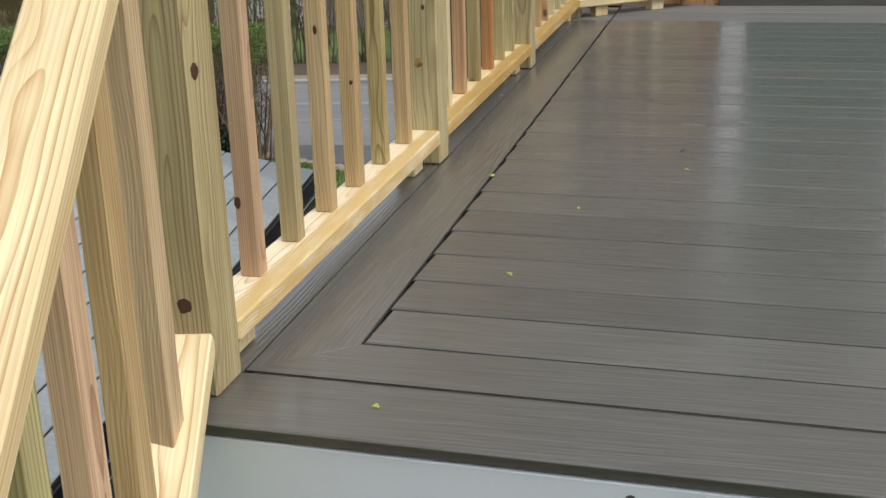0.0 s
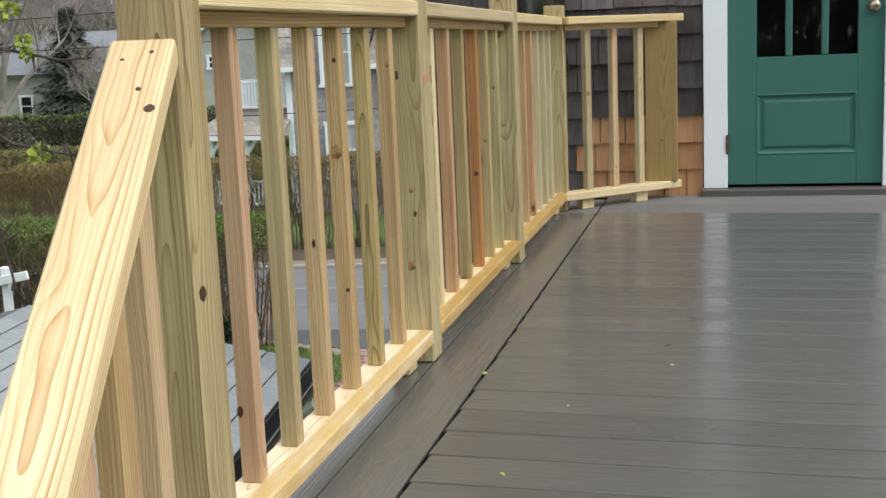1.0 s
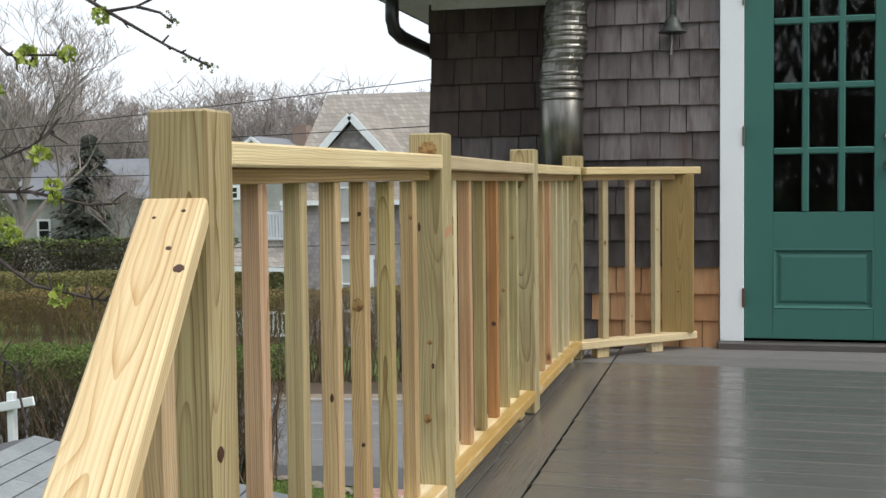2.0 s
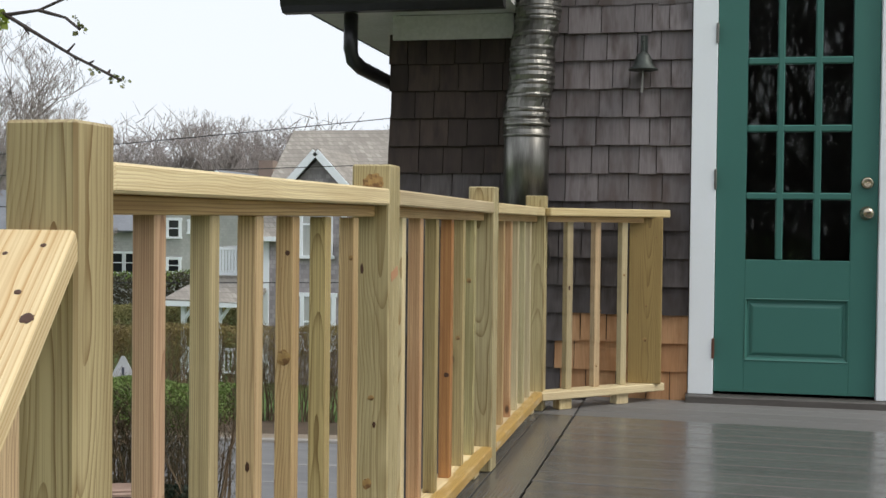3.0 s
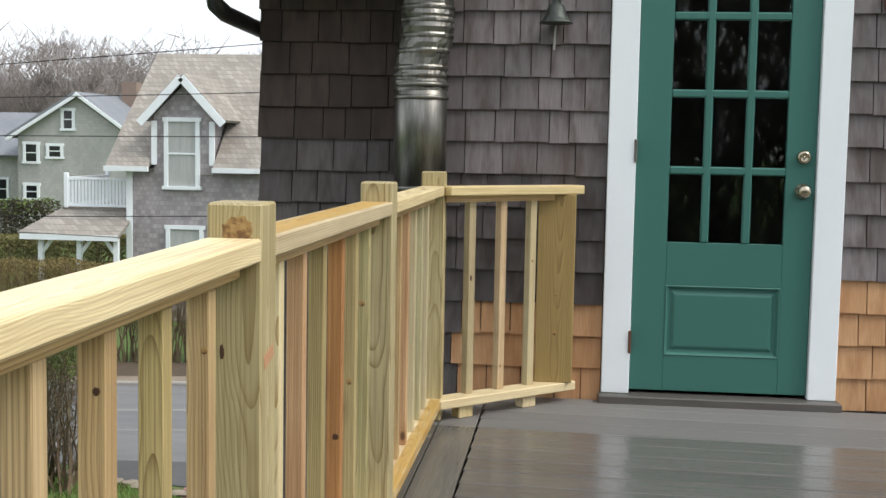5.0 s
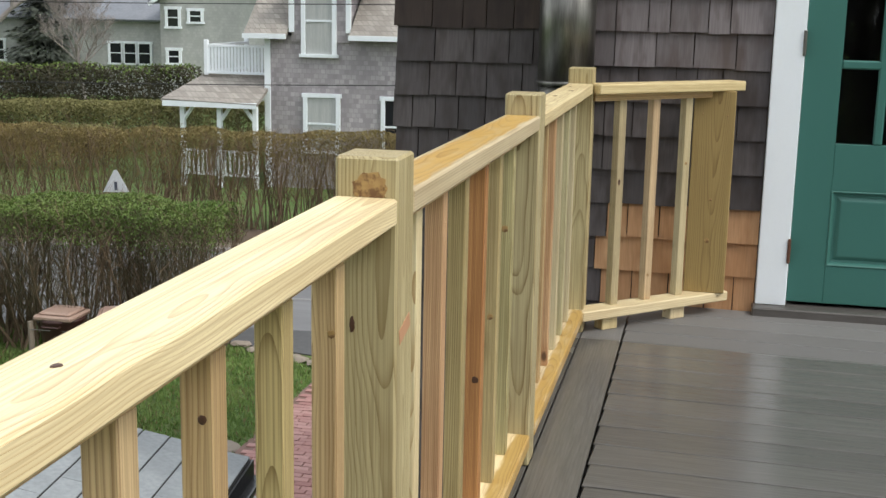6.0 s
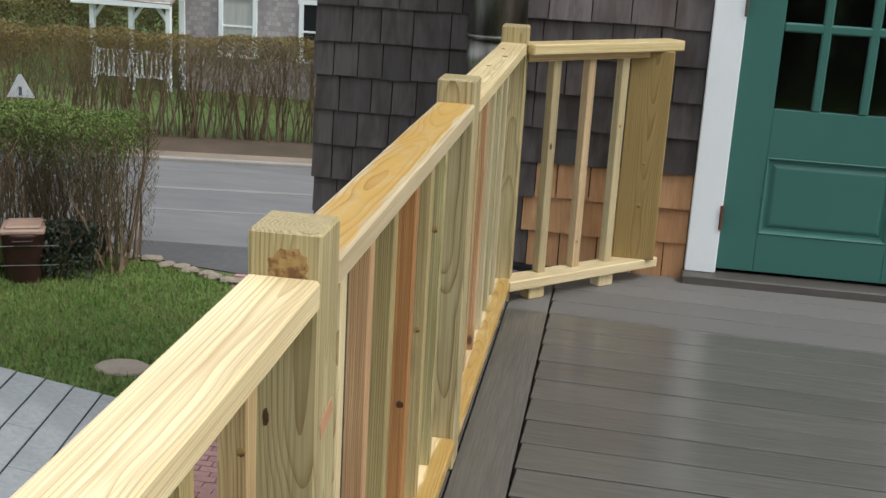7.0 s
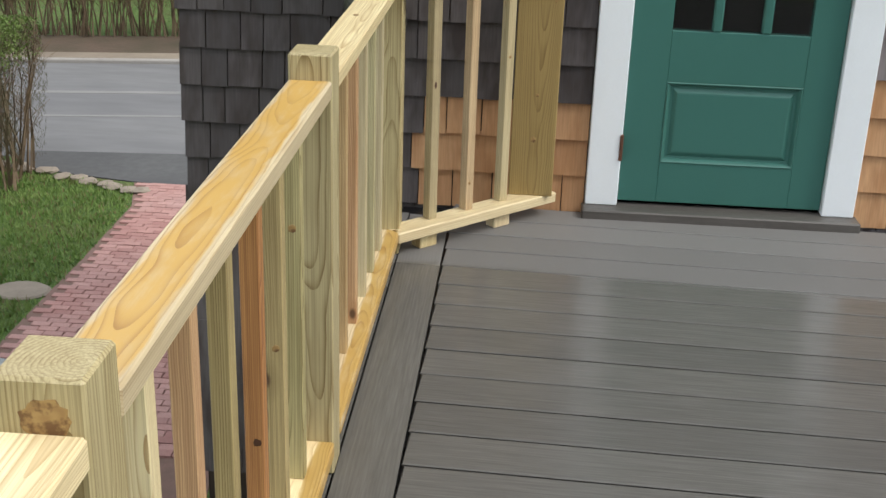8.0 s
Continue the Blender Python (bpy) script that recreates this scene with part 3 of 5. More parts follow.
for i, mt in enumerate((M_PINE, M_AMBER, M_PINE)):
    y0, y1 = POSTS[i] + W - 0.003, POSTS[i + 1] - 0.005
    rail = board("top_rail", W, T, (-W / 2, y0, RTS[i] - T / 2), (-W / 2, y1, RTS[i + 1] - T / 2), mt, railing, "pale pine top rail" if mt is M_PINE else "amber-stained pine top rail", bevel=0.004)
    over = Matrix.Rotation(radians(180), 4, "Z")
    if i == 0:
        knot(rail, (-0.002, -T / 2 - 0.0002, 0.50), 0.0045, M_KNOT_DARK, over, 1.3)
    if i == 2:
        for x, z, r in ((-0.008, 0.62, 0.008), (0.012, 0.88, 0.010), (-0.015, 1.08, 0.007)):
            knot(rail, (x, -T / 2 - 0.0002, z), r, M_KNOT, over, 1.4)
    board("bottom_rail", W, T, (-W / 2 + 0.002, y0, RB + T / 2), (-W / 2 + 0.002, y1, RB + T / 2), M_FIRSTRAIL if i == 0 else M_TRODDEN, railing, bevel=0.004)
    board("sub_rail", 0.046, 0.026, (BACK - 0.003, y0, RTS[i] - T - 0.0135), (BACK - 0.003, y1, RTS[i + 1] - T - 0.0135), M_TAN, railing, bevel=0.002)
    for f in (0.075, 0.93):
        y = y0 + f * (y1 - y0)
        board("block", 0.05, 0.08, (-0.058, y, 0.0), (-0.058, y, RB), M_PINE, railing)
KINDS = ((M_RED, M_OLIVETAN, M_TAN, M_TAN, M_OLIVETAN, M_TAN), (M_PINE, M_RED, M_OLIVETAN, M_RUST_PINE, M_OLIVETAN, M_GREEN), (M_RUST_PINE, M_TAN, M_RED, M_PALE, M_GREEN, M_PALE))
PLACES = ((0.292, 0.482, 0.674, 0.862, 1.057, 1.258), (1.692, 1.887, 2.088, 2.296, 2.482, 2.668), (3.090, 3.275, 3.460, 3.645, 3.830, 4.010))
for span, (places, kinds) in enumerate(zip(PLACES, KINDS)):
    for k, (y, mt) in enumerate(zip(places, kinds)):
        lean = random.uniform(-0.003, 0.003)
        bl = board("baluster", TB, TB, (BACK, y, RB + T), (BACK, y + lean, RTS[span] - T - 0.024), mt, railing, bevel=0.002)
        front, side = Matrix.Rotation(radians(180), 4, "Z"), Matrix.Rotation(radians(-90), 4, "Z")
        if (span, k) == (0, 3):
            knot(bl, (0.0, -TB / 2 - 0.0002, 0.525), 0.0135, M_KNOT, front, 1.15)
            knot(bl, (0.006, -TB / 2 - 0.0002, 0.72), 0.005, M_KNOT_DARK, front)
            knot(bl, (0.008, -TB / 2 - 0.0002, 0.225), 0.004, M_KNOT_DARK, front, 1.3)
        if (span, k) == (0, 5):
            knot(bl, (0.010, -TB / 2 - 0.0002, 0.70), 0.006, M_KNOT, front)
        if (span, k) == (0, 0):
            knot(bl, (-0.012, -TB / 2 - 0.0002, 0.13), 0.006, M_KNOT_DARK, front, 1.8)
        if (span, k) == (0, 2):
            knot(bl, (0.004, -TB / 2 - 0.0002, 0.36), 0.004, M_KNOT_DARK, front, 2.2)
        if (span, k) == (1, 3):
            knot(bl, (0.005, -TB / 2 - 0.0002, 0.315), 0.008, M_KNOT_DARK, front)
        if (span, k) == (1, 5):
            knot(bl, (0.0, -TB / 2 - 0.0002, 0.585), 0.009, M_KNOT, front)
        if (span, k) == (1, 4):
            knot(bl, (0.002, -TB / 2 - 0.0002, 0.41), 0.008, M_KNOT, front)

ret = thing("return_railing", "short angled pine railing between the corner post and the house wall", "railing")
RA, RC = Vector((0.003, 4.155, 0)), Vector((0.555, 4.690, 0))
rd = (RC - RA).normalized()
rn = Vector((-rd.y, rd.x, 0))
RL = (RC - RA).length


def on_return(f, back, z):
    return RA + rd * (f * RL) + rn * back + Vector((0, 0, z))


board("top_rail", W, T, on_return(0.045, 0.0445, RT - T / 2), on_return(1.0, 0.0445, RT - T / 2), M_PINE, ret, up=rn, bevel=0.004)
board("bottom_rail", W, T, on_return(0.0, 0.0445, RB + T / 2), on_return(0.97, 0.0445, RB + T / 2), M_PINE, ret, up=rn, bevel=0.004)
board("sub_rail", 0.046, 0.026, on_return(0.06, 0.062, RT - T - 0.0135), on_return(0.90, 0.062, RT - T - 0.0135), M_TAN, ret, up=rn, bevel=0.002)
for f, mt in ((0.242, M_OLIVETAN), (0.458, M_TAN), (0.674, M_PALE)):
    bl = board("baluster", TB, TB, on_return(f, 0.062, RB + T), on_return(f, 0.062, RT - T - 0.024), mt, ret, up=rn, bevel=0.002)
    if f < 0.3:
        knot(bl, (-TB / 2 - 0.0002, 0.004, 0.475), 0.005, M_KNOT_DARK, Matrix.Rotation(radians(90), 4, "Z"), 2.4)
    else:
        knot(bl, (-TB / 2 - 0.0002, 0.003, 0.10 if f < 0.6 else 0.53), 0.006, M_KNOT, Matrix.Rotation(radians(90), 4, "Z"))
eb = board("end_board", 0.16, T, (0.440, 4.640, RB + T), (0.440, 4.640, RT - T), M_ENDBOARD, ret, "wide greenish-brown end board")
for x, z, r in ((0.005, 0.38, 0.006), (0.0, 0.215, 0.010), (-0.045, 0.72, 0.004), (0.05, 0.715, 0.004)):
    knot(eb, (x, -0.0192, z), r, M_KNOT, Matrix.Rotation(radians(180), 4, "Z"), 1.1)
for f in (0.20, 0.65):
    board("block", 0.05, 0.075, on_return(f, 0.050, 0), on_return(f, 0.050, RB), M_PINE, ret, up=rn)

strail = thing("stair_railing", "sloping pine stair handrail with square balusters", "railing")
SD = Vector((0.22, -1.0, -0.75))
S0 = Vector((-W / 2, -0.006, 0.868))
up = Vector((1, 0.22, 0)).normalized()
hr = board("handrail", W, T, S0 - Vector((0, 0, T * 0.62)), S0 - Vector((0, 0, T * 0.62)) + SD * 1.15, M_HAND, strail, "pale pine handrail with small dark knots", up=up, bevel=0.004)
for x, z, r in ((-0.0205, 0.048, 0.003), (0.018, 0.033, 0.0035), (0.0127, 0.115, 0.0042), (0.034, 0.157, 0.008)):
    knot(hr, (x, 0.0191, z), r, M_KNOT_DARK)
B0 = Vector((-W / 2, -0.006, 0.116))
board("bottom_rail", W, T, B0 - Vector((0, 0, T * 0.62)), B0 - Vector((0, 0, T * 0.62)) + SD * 1.15, M_HAND, strail, up=up, bevel=0.004)
for i in range(7):
    d = SD * (0.135 + 0.158 * i)
    board("baluster", T, T, B0 + d + Vector((0.0, 0, -0.035)), S0 + d + Vector((0.0, 0, -0.035)), (M_TAN, M_TAN, M_RED, M_GREEN)[i % 4], strail, bevel=0.002)
nb = SD * 1.1 + Vector((-W / 2, -0.02, 0))
board("post", W, W, (nb.x, nb.y - 0.05, -1.16), (nb.x, nb.y - 0.05, 0.12), M_POST, strail, bevel=0.004)

# ---- house wall ----
house = thing("wall_north", "cedar-shingled house wall with new orange shingles at the base", "wall", kind="structure")
DL, DR, DTOP = 0.649, 1.646, 2.22
bm = bmesh.new()
add_box(bm, (DL + 0.862, 0.16, 7.0), ((DL - 0.862) / 2, WALL + 0.105, 0.2))
add_box(bm, (4.5, 0.16, 7.0), (DR + 2.25, WALL + 0.105, 0.2))
add_box(bm, (DR - DL, 0.16, 1.4), ((DL + DR) / 2, WALL + 0.105, 3.0))
add_box(bm, (DR - DL, 0.16, 3.65), ((DL + DR) / 2, WALL + 0.105, -1.83))
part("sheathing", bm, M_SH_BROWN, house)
west = thing("wall_west", "shingled side wall of the house", "wall", kind="structure")
bm = bmesh.new()
add_box(bm, (0.16, 7.0, 7.0), (-0.79, WALL + 0.19 + 3.5, 0.2))
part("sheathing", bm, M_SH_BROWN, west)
room = thing("wall_room", "dim room behind the door", "wall", kind="structure")
bm = bmesh.new()
add_box(bm, (3.0, 0.05, 2.8), (1.1, WALL + 3.2, 1.3))
add_box(bm, (0.05, 3.0, 2.8), (-0.4, WALL + 1.7, 1.3))
add_box(bm, (0.05, 3.0, 2.8), (2.6, WALL + 1.7, 1.3))
add_box(bm, (3.0, 3.0, 0.05), (1.1, WALL + 1.7, -0.06))
add_box(bm, (3.0, 3.0, 0.05), (1.1, WALL + 1.7, 2.7))
part("room_shell", bm, M_DARKROOM, room)

EXPO, SBASE = 0.1404, -0.004
SHINGLES = {}


def shingle_mesh(w, material):
    key = (w, material.name)
    if key not in SHINGLES:
        bm = bmesh.new()
        hgt, lo, hi = 0.155, 0.021, 0.003
        pts = [(-w / 2, -lo, 0), (w / 2, -lo, 0), (w / 2, -hi, hgt), (-w / 2, -hi, hgt), (-w / 2, 0.004, 0), (w / 2, 0.004, 0), (w / 2, 0.004, hgt), (-w / 2, 0.004, hgt)]
        v = [bm.verts.new(p) for p in pts]
        for f in ((0, 1, 2, 3), (7, 6, 5, 4), (4, 5, 1, 0), (5, 6, 2, 1), (6, 7, 3, 2), (7, 4, 0, 3)):
            bm.faces.new([v[i] for i in f])
        SHINGLES[key] = mesh_of("shingle", bm, material)
    return SHINGLES[key]


rs = random.Random(7)
far_bm = bmesh.new()


def shingle_row(x0, x1, row, kind_of):
    """One course of shingles of random widths, each hung a little unevenly."""
    z = SBASE + row * EXPO
    x = x0
    while x < x1 - 0.01:
        w = rs.choice((0.085, 0.10, 0.115, 0.13, 0.15, 0.165))
        if x1 - x - w < 0.07:
            w = round(x1 - x, 3) if x1 - x < 0.19 else round((x1 - x) / 2, 3)
        m = Matrix.Translation((x + w / 2, WALL + 0.021 - rs.uniform(0, 0.003), z + rs.uniform(-0.004, 0.004))) @ Matrix.Rotation(rs.uniform(-0.006, 0.006), 4, "Y")
        if -1 <= row <= 13:
            put("shingle", shingle_mesh(round(w - 0.0045, 4), kind_of(x)), house, m)
        else:
            add_box(far_bm, (w - 0.003, 0.012, 0.15), m @ Vector((0, -0.004, 0.07)))
        x += w


for row in range(-9, 24):
    if row < 13:
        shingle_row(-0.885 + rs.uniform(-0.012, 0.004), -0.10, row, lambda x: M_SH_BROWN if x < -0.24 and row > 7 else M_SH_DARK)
    if row >= 13:
        shingle_row(-0.2, DL - 0.002, row, lambda x: M_SH_GREY)
    else:
        shingle_row(-0.10, DL - 0.002, row, lambda x: M_SH_NEW if 0 <= row < 3 and x > -0.02 else M_SH_DARK if row < 7 else M_SH_GREY)
    shingle_row(DR + 0.002, DR + 0.75, row, lambda x: M_SH_NEW if 0 <= row < 4 else M_SH_GREY)
tagged(part("upper_shingles", far_bm, M_SH_GREY, house), kind="stuff")
# ---- door ----
door = thing("door_1", "closed green-painted door with twelve glass lights in white casing", "door", kind="structure", at=(0, WALL, 0))


def at_door(name, x0, x1, z0, z1, y0, y1, material, parent=None, label="", bevel=0.003):
    return box_part(name, (x1 - x0, y1 - y0, z1 - z0), ((x0 + x1) / 2, (y0 + y1) / 2, (z0 + z1) / 2), material, parent or door, label, bevel)


LX0, LX1, LZ0, LZ1 = 0.772, 1.525, 0.050, 2.10
GX0, GX1, GZ0, GZ1 = 0.897, 1.420, 0.6825, 1.9925
at_door("casing", DL, 0.769, 0.036, 2.22, -0.020, 0.05, M_WHITE, label="white casing board")
at_door("casing", 1.528, DR, 0.036, 2.22, -0.020, 0.05, M_WHITE, label="white casing board")
at_door("casing", 0.769, 1.528, 2.10, 2.22, -0.018, 0.05, M_WHITE)
at_door("sill", DL - 0.012, DR + 0.015, -0.006, 0.035, -0.085, 0.04, M_SILL, label="grey threshold", bevel=0.005)
mw = 0.034
leaf = new("door_leaf")
leaf.parent = door
at_door("stile", LX0, GX0 + mw / 2, LZ0, LZ1, 0.008, 0.05, M_GREENDOOR, leaf, bevel=0.002)
at_door("stile", GX1 - mw / 2, LX1, LZ0, LZ1, 0.008, 0.05, M_GREENDOOR, leaf, bevel=0.002)
at_door("door_rail", GX0 + mw / 2, GX1 - mw / 2, GZ1 - mw / 2, LZ1, 0.008, 0.05, M_GREENDOOR, leaf, bevel=0.002)
PX0, PX1, PZ0, PZ1 = GX0 + mw / 2, GX1 - mw / 2, 0.205, 0.513
at_door("door_rail", PX0, PX1, PZ1, GZ0 + mw / 2, 0.008, 0.05, M_GREENDOOR, leaf, bevel=0.002)
at_door("door_rail", PX0, PX1, LZ0, PZ0, 0.008, 0.05, M_GREENDOOR, leaf, bevel=0.002)


def framed_panel(steps):
    """A panel that steps inwards from its opening: (inset, depth) rings, closed by a flat field."""
    bm = bmesh.new()
    rings = [[bm.verts.new(p) for p in ((PX0 + i, y, PZ0 + i), (PX1 - i, y, PZ0 + i), (PX1 - i, y, PZ1 - i), (PX0 + i, y, PZ1 - i))] for i, y in steps]
    for r0, r1 in zip(rings, rings[1:]):
        for k in range(4):
            bm.faces.new((r0[k], r0[(k + 1) % 4], r1[(k + 1) % 4], r1[k]))
    bm.faces.new(rings[-1])
    return bm


part("raised_panel", framed_panel(((0.0, 0.03), (0.0, 0.008), (0.004, 0.005), (0.010, 0.010), (0.016, 0.020), (0.026, 0.022), (0.040, 0.013), (0.046, 0.012))), M_GREENDOOR, leaf)
cw, ch = (GX1 - GX0) / 3, (GZ1 - GZ0) / 4
for i in (1, 2):
    x = GX0 + i * cw
    at_door("glazing_bar", x - mw / 2, x + mw / 2, GZ0 + mw / 2, GZ1 - mw / 2, 0.004, 0.04, M_GREENDOOR, leaf, bevel=0.006)
for j in (1, 2, 3):
    z = GZ0 + j * ch
    at_door("glazing_bar", GX0 + mw / 2, GX1 - mw / 2, z - mw / 2, z + mw / 2, 0.005, 0.041, M_GREENDOOR, leaf, bevel=0.006)
for i in range(3):
    for j in range(4):
        pane = at_door("pane", GX0 + i * cw + 0.008, GX0 + (i + 1) * cw - 0.008, GZ0 + j * ch + 0.008, GZ0 + (j + 1) * ch - 0.008, 0.021, 0.025, M_GLASS, leaf, bevel=0)
        pane.visible_shadow = False
for z in (0.262, 1.09, 1.80):
    at_door("hinge", 0.760, 0.773, z - 0.05, z + 0.05, -0.026, 0.01, M_RUST if z < 1 else M_GALV, door, "rusty hinge" if z < 1 else "steel hinge")
for z, r in ((0.931, 0.027), (1.075, 0.025)):
    bm = bmesh.new()
    turn = Matrix.Rotation(radians(90), 4, "X")
    if z < 1:
        add_lathe(bm, [(0.033, 0), (0.033, 0.006), (0.013, 0.012), (0.012, 0.03), (0.02, 0.036), (r, 0.048), (0.025, 0.06), (0.012, 0.067)], turn)
    else:
        add_lathe(bm, [(0.030, 0), (0.030, 0.008), (r, 0.018), (0.016, 0.022), (0.014, 0.019)], turn)
        add_box(bm, (0.004, 0.004, 0.014), (0, -0.021, 0))
    part("door_knob" if z < 1 else "deadbolt", bm, M_BRASS, door, "brass door knob" if z < 1 else "brass deadbolt", Matrix.Translation((1.474, 0.008, z)), True)

# ---- eave, gutter, pipes, bell, lamp ----
eave = thing("roof_eave", "overhanging roof corner with pale soffit and black gutter", "roof", kind="structure", at=(0, WALL, 0))
bm = bmesh.new()
add_box(bm, (1.06, 0.47, 0.03), (-0.735, -0.235, 1.945))
add_box(bm, (0.40, 3.0, 0.03), (-1.065, 1.5, 1.945))
part("soffit", bm, M_SOFFIT, eave)
box_part("frieze_board", (0.63, 0.022, 0.125), (-0.555, 0.0, 1.865), M_SOFFIT, eave)
bm = bmesh.new()
prof = [(0.0, 0.0), (-0.055, 0.0), (-0.085, 0.03), (-0.095, 0.075), (-0.12, 0.105), (-0.12, 0.125), (0.0, 0.125)]
a = [bm.verts.new((-0.205, -0.47 + y, 1.865 + z)) for y, z in prof]
c = [bm.verts.new((-1.285, -0.47 + y, 1.865 + z)) for y, z in prof]
for i in range(len(prof)):
    bm.faces.new((a[i], a[(i + 1) % 7], c[(i + 1) % 7], c[i]))
bm.faces.new(a)
bm.faces.new(c[::-1])
part("gutter", bm, M_BLACK, eave)
bm = bmesh.new()
v = [bm.verts.new(p) for p in ((-0.2, -0.55, 1.99), (-1.35, -0.55, 1.99), (-1.35, 3.0, 1.99), (-0.2, 3.0, 3.2), (-0.2, 0.3, 2.45), (-0.2, -0.55, 1.965), (-1.35, -0.55, 1.965), (-1.35, 3.0, 1.965), (-0.2, 3.0, 3.17))]
bm.faces.new((v[0], v[1], v[4]))
bm.faces.new((v[1], v[2], v[3], v[4]))
bm.faces.new((v[5], v[6], v[1], v[0]))
bm.faces.new((v[6], v[7], v[2], v[1]))
part("roof_slope", bm, M_ROOFGREY, eave)
bm = bmesh.new()
dp = [(-0.99, -0.36, 1.88), (-0.99, -0.36, 1.71), (-0.985, -0.34, 1.66), (-0.965, -0.26, 1.63), (-0.945, 0.02, 1.615), (-0.92, 0.3, 1.60), (-0.912, 0.62, 1.55), (-0.912, 0.66, 1.48), (-0.912, 0.66, -2.4)]
add_tube(bm, dp, [0.036] * len(dp), 10)
part("downspout", bm, M_BLACK, eave, "black downspout bending to the wall", smooth=True)

duct = thing("stove_pipe", "galvanized flue pipe with a flexible crinkled upper length", "pipe", at=(-0.15, WALL - 0.125, 0.0))
R = 0.112
bm = bmesh.new()
add_lathe(bm, [(R, 0.90), (R, 1.325), (R * 0.97, 1.328)], None, 32)
part("smooth_pipe", bm, M_GALV, duct, smooth=True)
bm = bmesh.new()
prof = []
z = 1.32
while z < 2.75:
    prof += [(R * 0.965, z), (R * 1.01, z + 0.008), (R * 1.01, z + 0.016), (R * 0.965, z + 0.024)]
    z += 0.030 if z < 1.39 else 0.046 + 0.03 * random.random()
    if z > 1.41:
        prof += [(R * 0.985 + random.uniform(-0.004, 0.004), z - 0.018)]
shear = Matrix.Shear("XY", 4, (0.09, 0.0))
add_lathe(bm, [(r, h) for r, h in prof], Matrix.Translation((-0.125, 0, 0)) @ shear, 32)
for vtx in bm.verts:
    vtx.co.x += 0.006 * math.sin(vtx.co.z * 21) + 0.004 * math.sin(vtx.co.z * 53 + 9 * math.atan2(vtx.co.y, vtx.co.x))
part("flexible_pipe", bm, M_GALV, duct)
for z in (0.915, 1.298, 1.352):
    bm = bmesh.new()
    add_lathe(bm, [(R * 1.0, z - 0.010), (R * 1.06, z - 0.006), (R * 1.06, z + 0.006), (R * 1.0, z + 0.010)], None, 32)
    part("collar", bm, M_GALV, duct, smooth=True)
bm = bmesh.new()
el = [(0, 0, 0.90), (0, 0, 0.82), (0, 0.03, 0.75), (0, 0.09, 0.70), (0, 0.19, 0.68)]
add_tube(bm, el, [R * 0.99] * 5, 28)
part("elbow", bm, M_GALV, duct, smooth=True)

bell = thing("door_bell", "weathered bronze bell hung from an iron bracket beside the door", "bell", at=(0.413, WALL - 0.065, 1.62))
bm = bmesh.new()
add_lathe(bm, [(0.070, 0.0), (0.072, 0.006), (0.058, 0.014), (0.045, 0.035), (0.038, 0.062), (0.030, 0.078), (0.012, 0.086), (0.006, 0.095)], None, 28)
part("bell_body", bm, M_BRONZE, bell, smooth=True)
bm = bmesh.new()
add_tube(bm, [(0, 0.07, 0.16), (0, 0.03, 0.165), (0, 0.0, 0.145), (0, 0, 0.09)], [0.006] * 4, 8)
add_box(bm, (0.035, 0.006, 0.12), (0, 0.066, 0.12))
part("bracket", bm, M_BRONZE, bell)
bm = bmesh.new()
add_tube(bm, [(0, 0, 0.01), (-0.004, 0, -0.06), (-0.006, 0, -0.108)], [0.004, 0.005, 0.008], 8)
part("clapper", bm, M_GALV, bell, "pale clapper")
lamp = thing("wall_lamp", "round opal bulkhead wall lamp with a red-brown rim, unlit", "wall lamp", at=(1.868, WALL + 0.008, 1.727))
turn = Matrix.Rotation(radians(90), 4, "X")
bm = bmesh.new()
add_lathe(bm, [(0.092, 0), (0.096, 0.012), (0.095, 0.03), (0.08, 0.034)], turn, 32)
part("rim", bm, M_REDRIM, lamp, "red-brown rim", smooth=True)
bm = bmesh.new()
add_lathe(bm, [(0.08, 0.02), (0.078, 0.045), (0.062, 0.066), (0.035, 0.08), (0.008, 0.085)], turn, 32)
part("globe", bm, M_OPAL, lamp, "white opal globe", smooth=True)

# ---- ground, road, verges ----
ground = thing("ground", "spring lawn with thin yellowish patches", "ground", kind="structure")
bm = bmesh.new()
bmesh.ops.create_grid(bm, x_segments=8, y_segments=8, size=600)
part("lawn", bm, M_GRASS, ground, m=Matrix.Translation((0, 0, GROUND)))
RDIR = math.atan(0.16)
ROADM = Matrix.Translation((-7.0, 19.0, GROUND)) @ Matrix.Rotation(RDIR, 4, "Z")


def strip(name, y0, y1, top, material, label, category, bevel=0.01, x0=-90, x1=60, base=-0.05):
    bm = bmesh.new()
    add_box(bm, (x1 - x0, y1 - y0, top - base), ((x0 + x1) / 2, (y0 + y1) / 2, (top + base) / 2), bevel)
    ob = part(name, bm, material, None, m=ROADM)
    return tagged(ob, label, category, kind="structure")


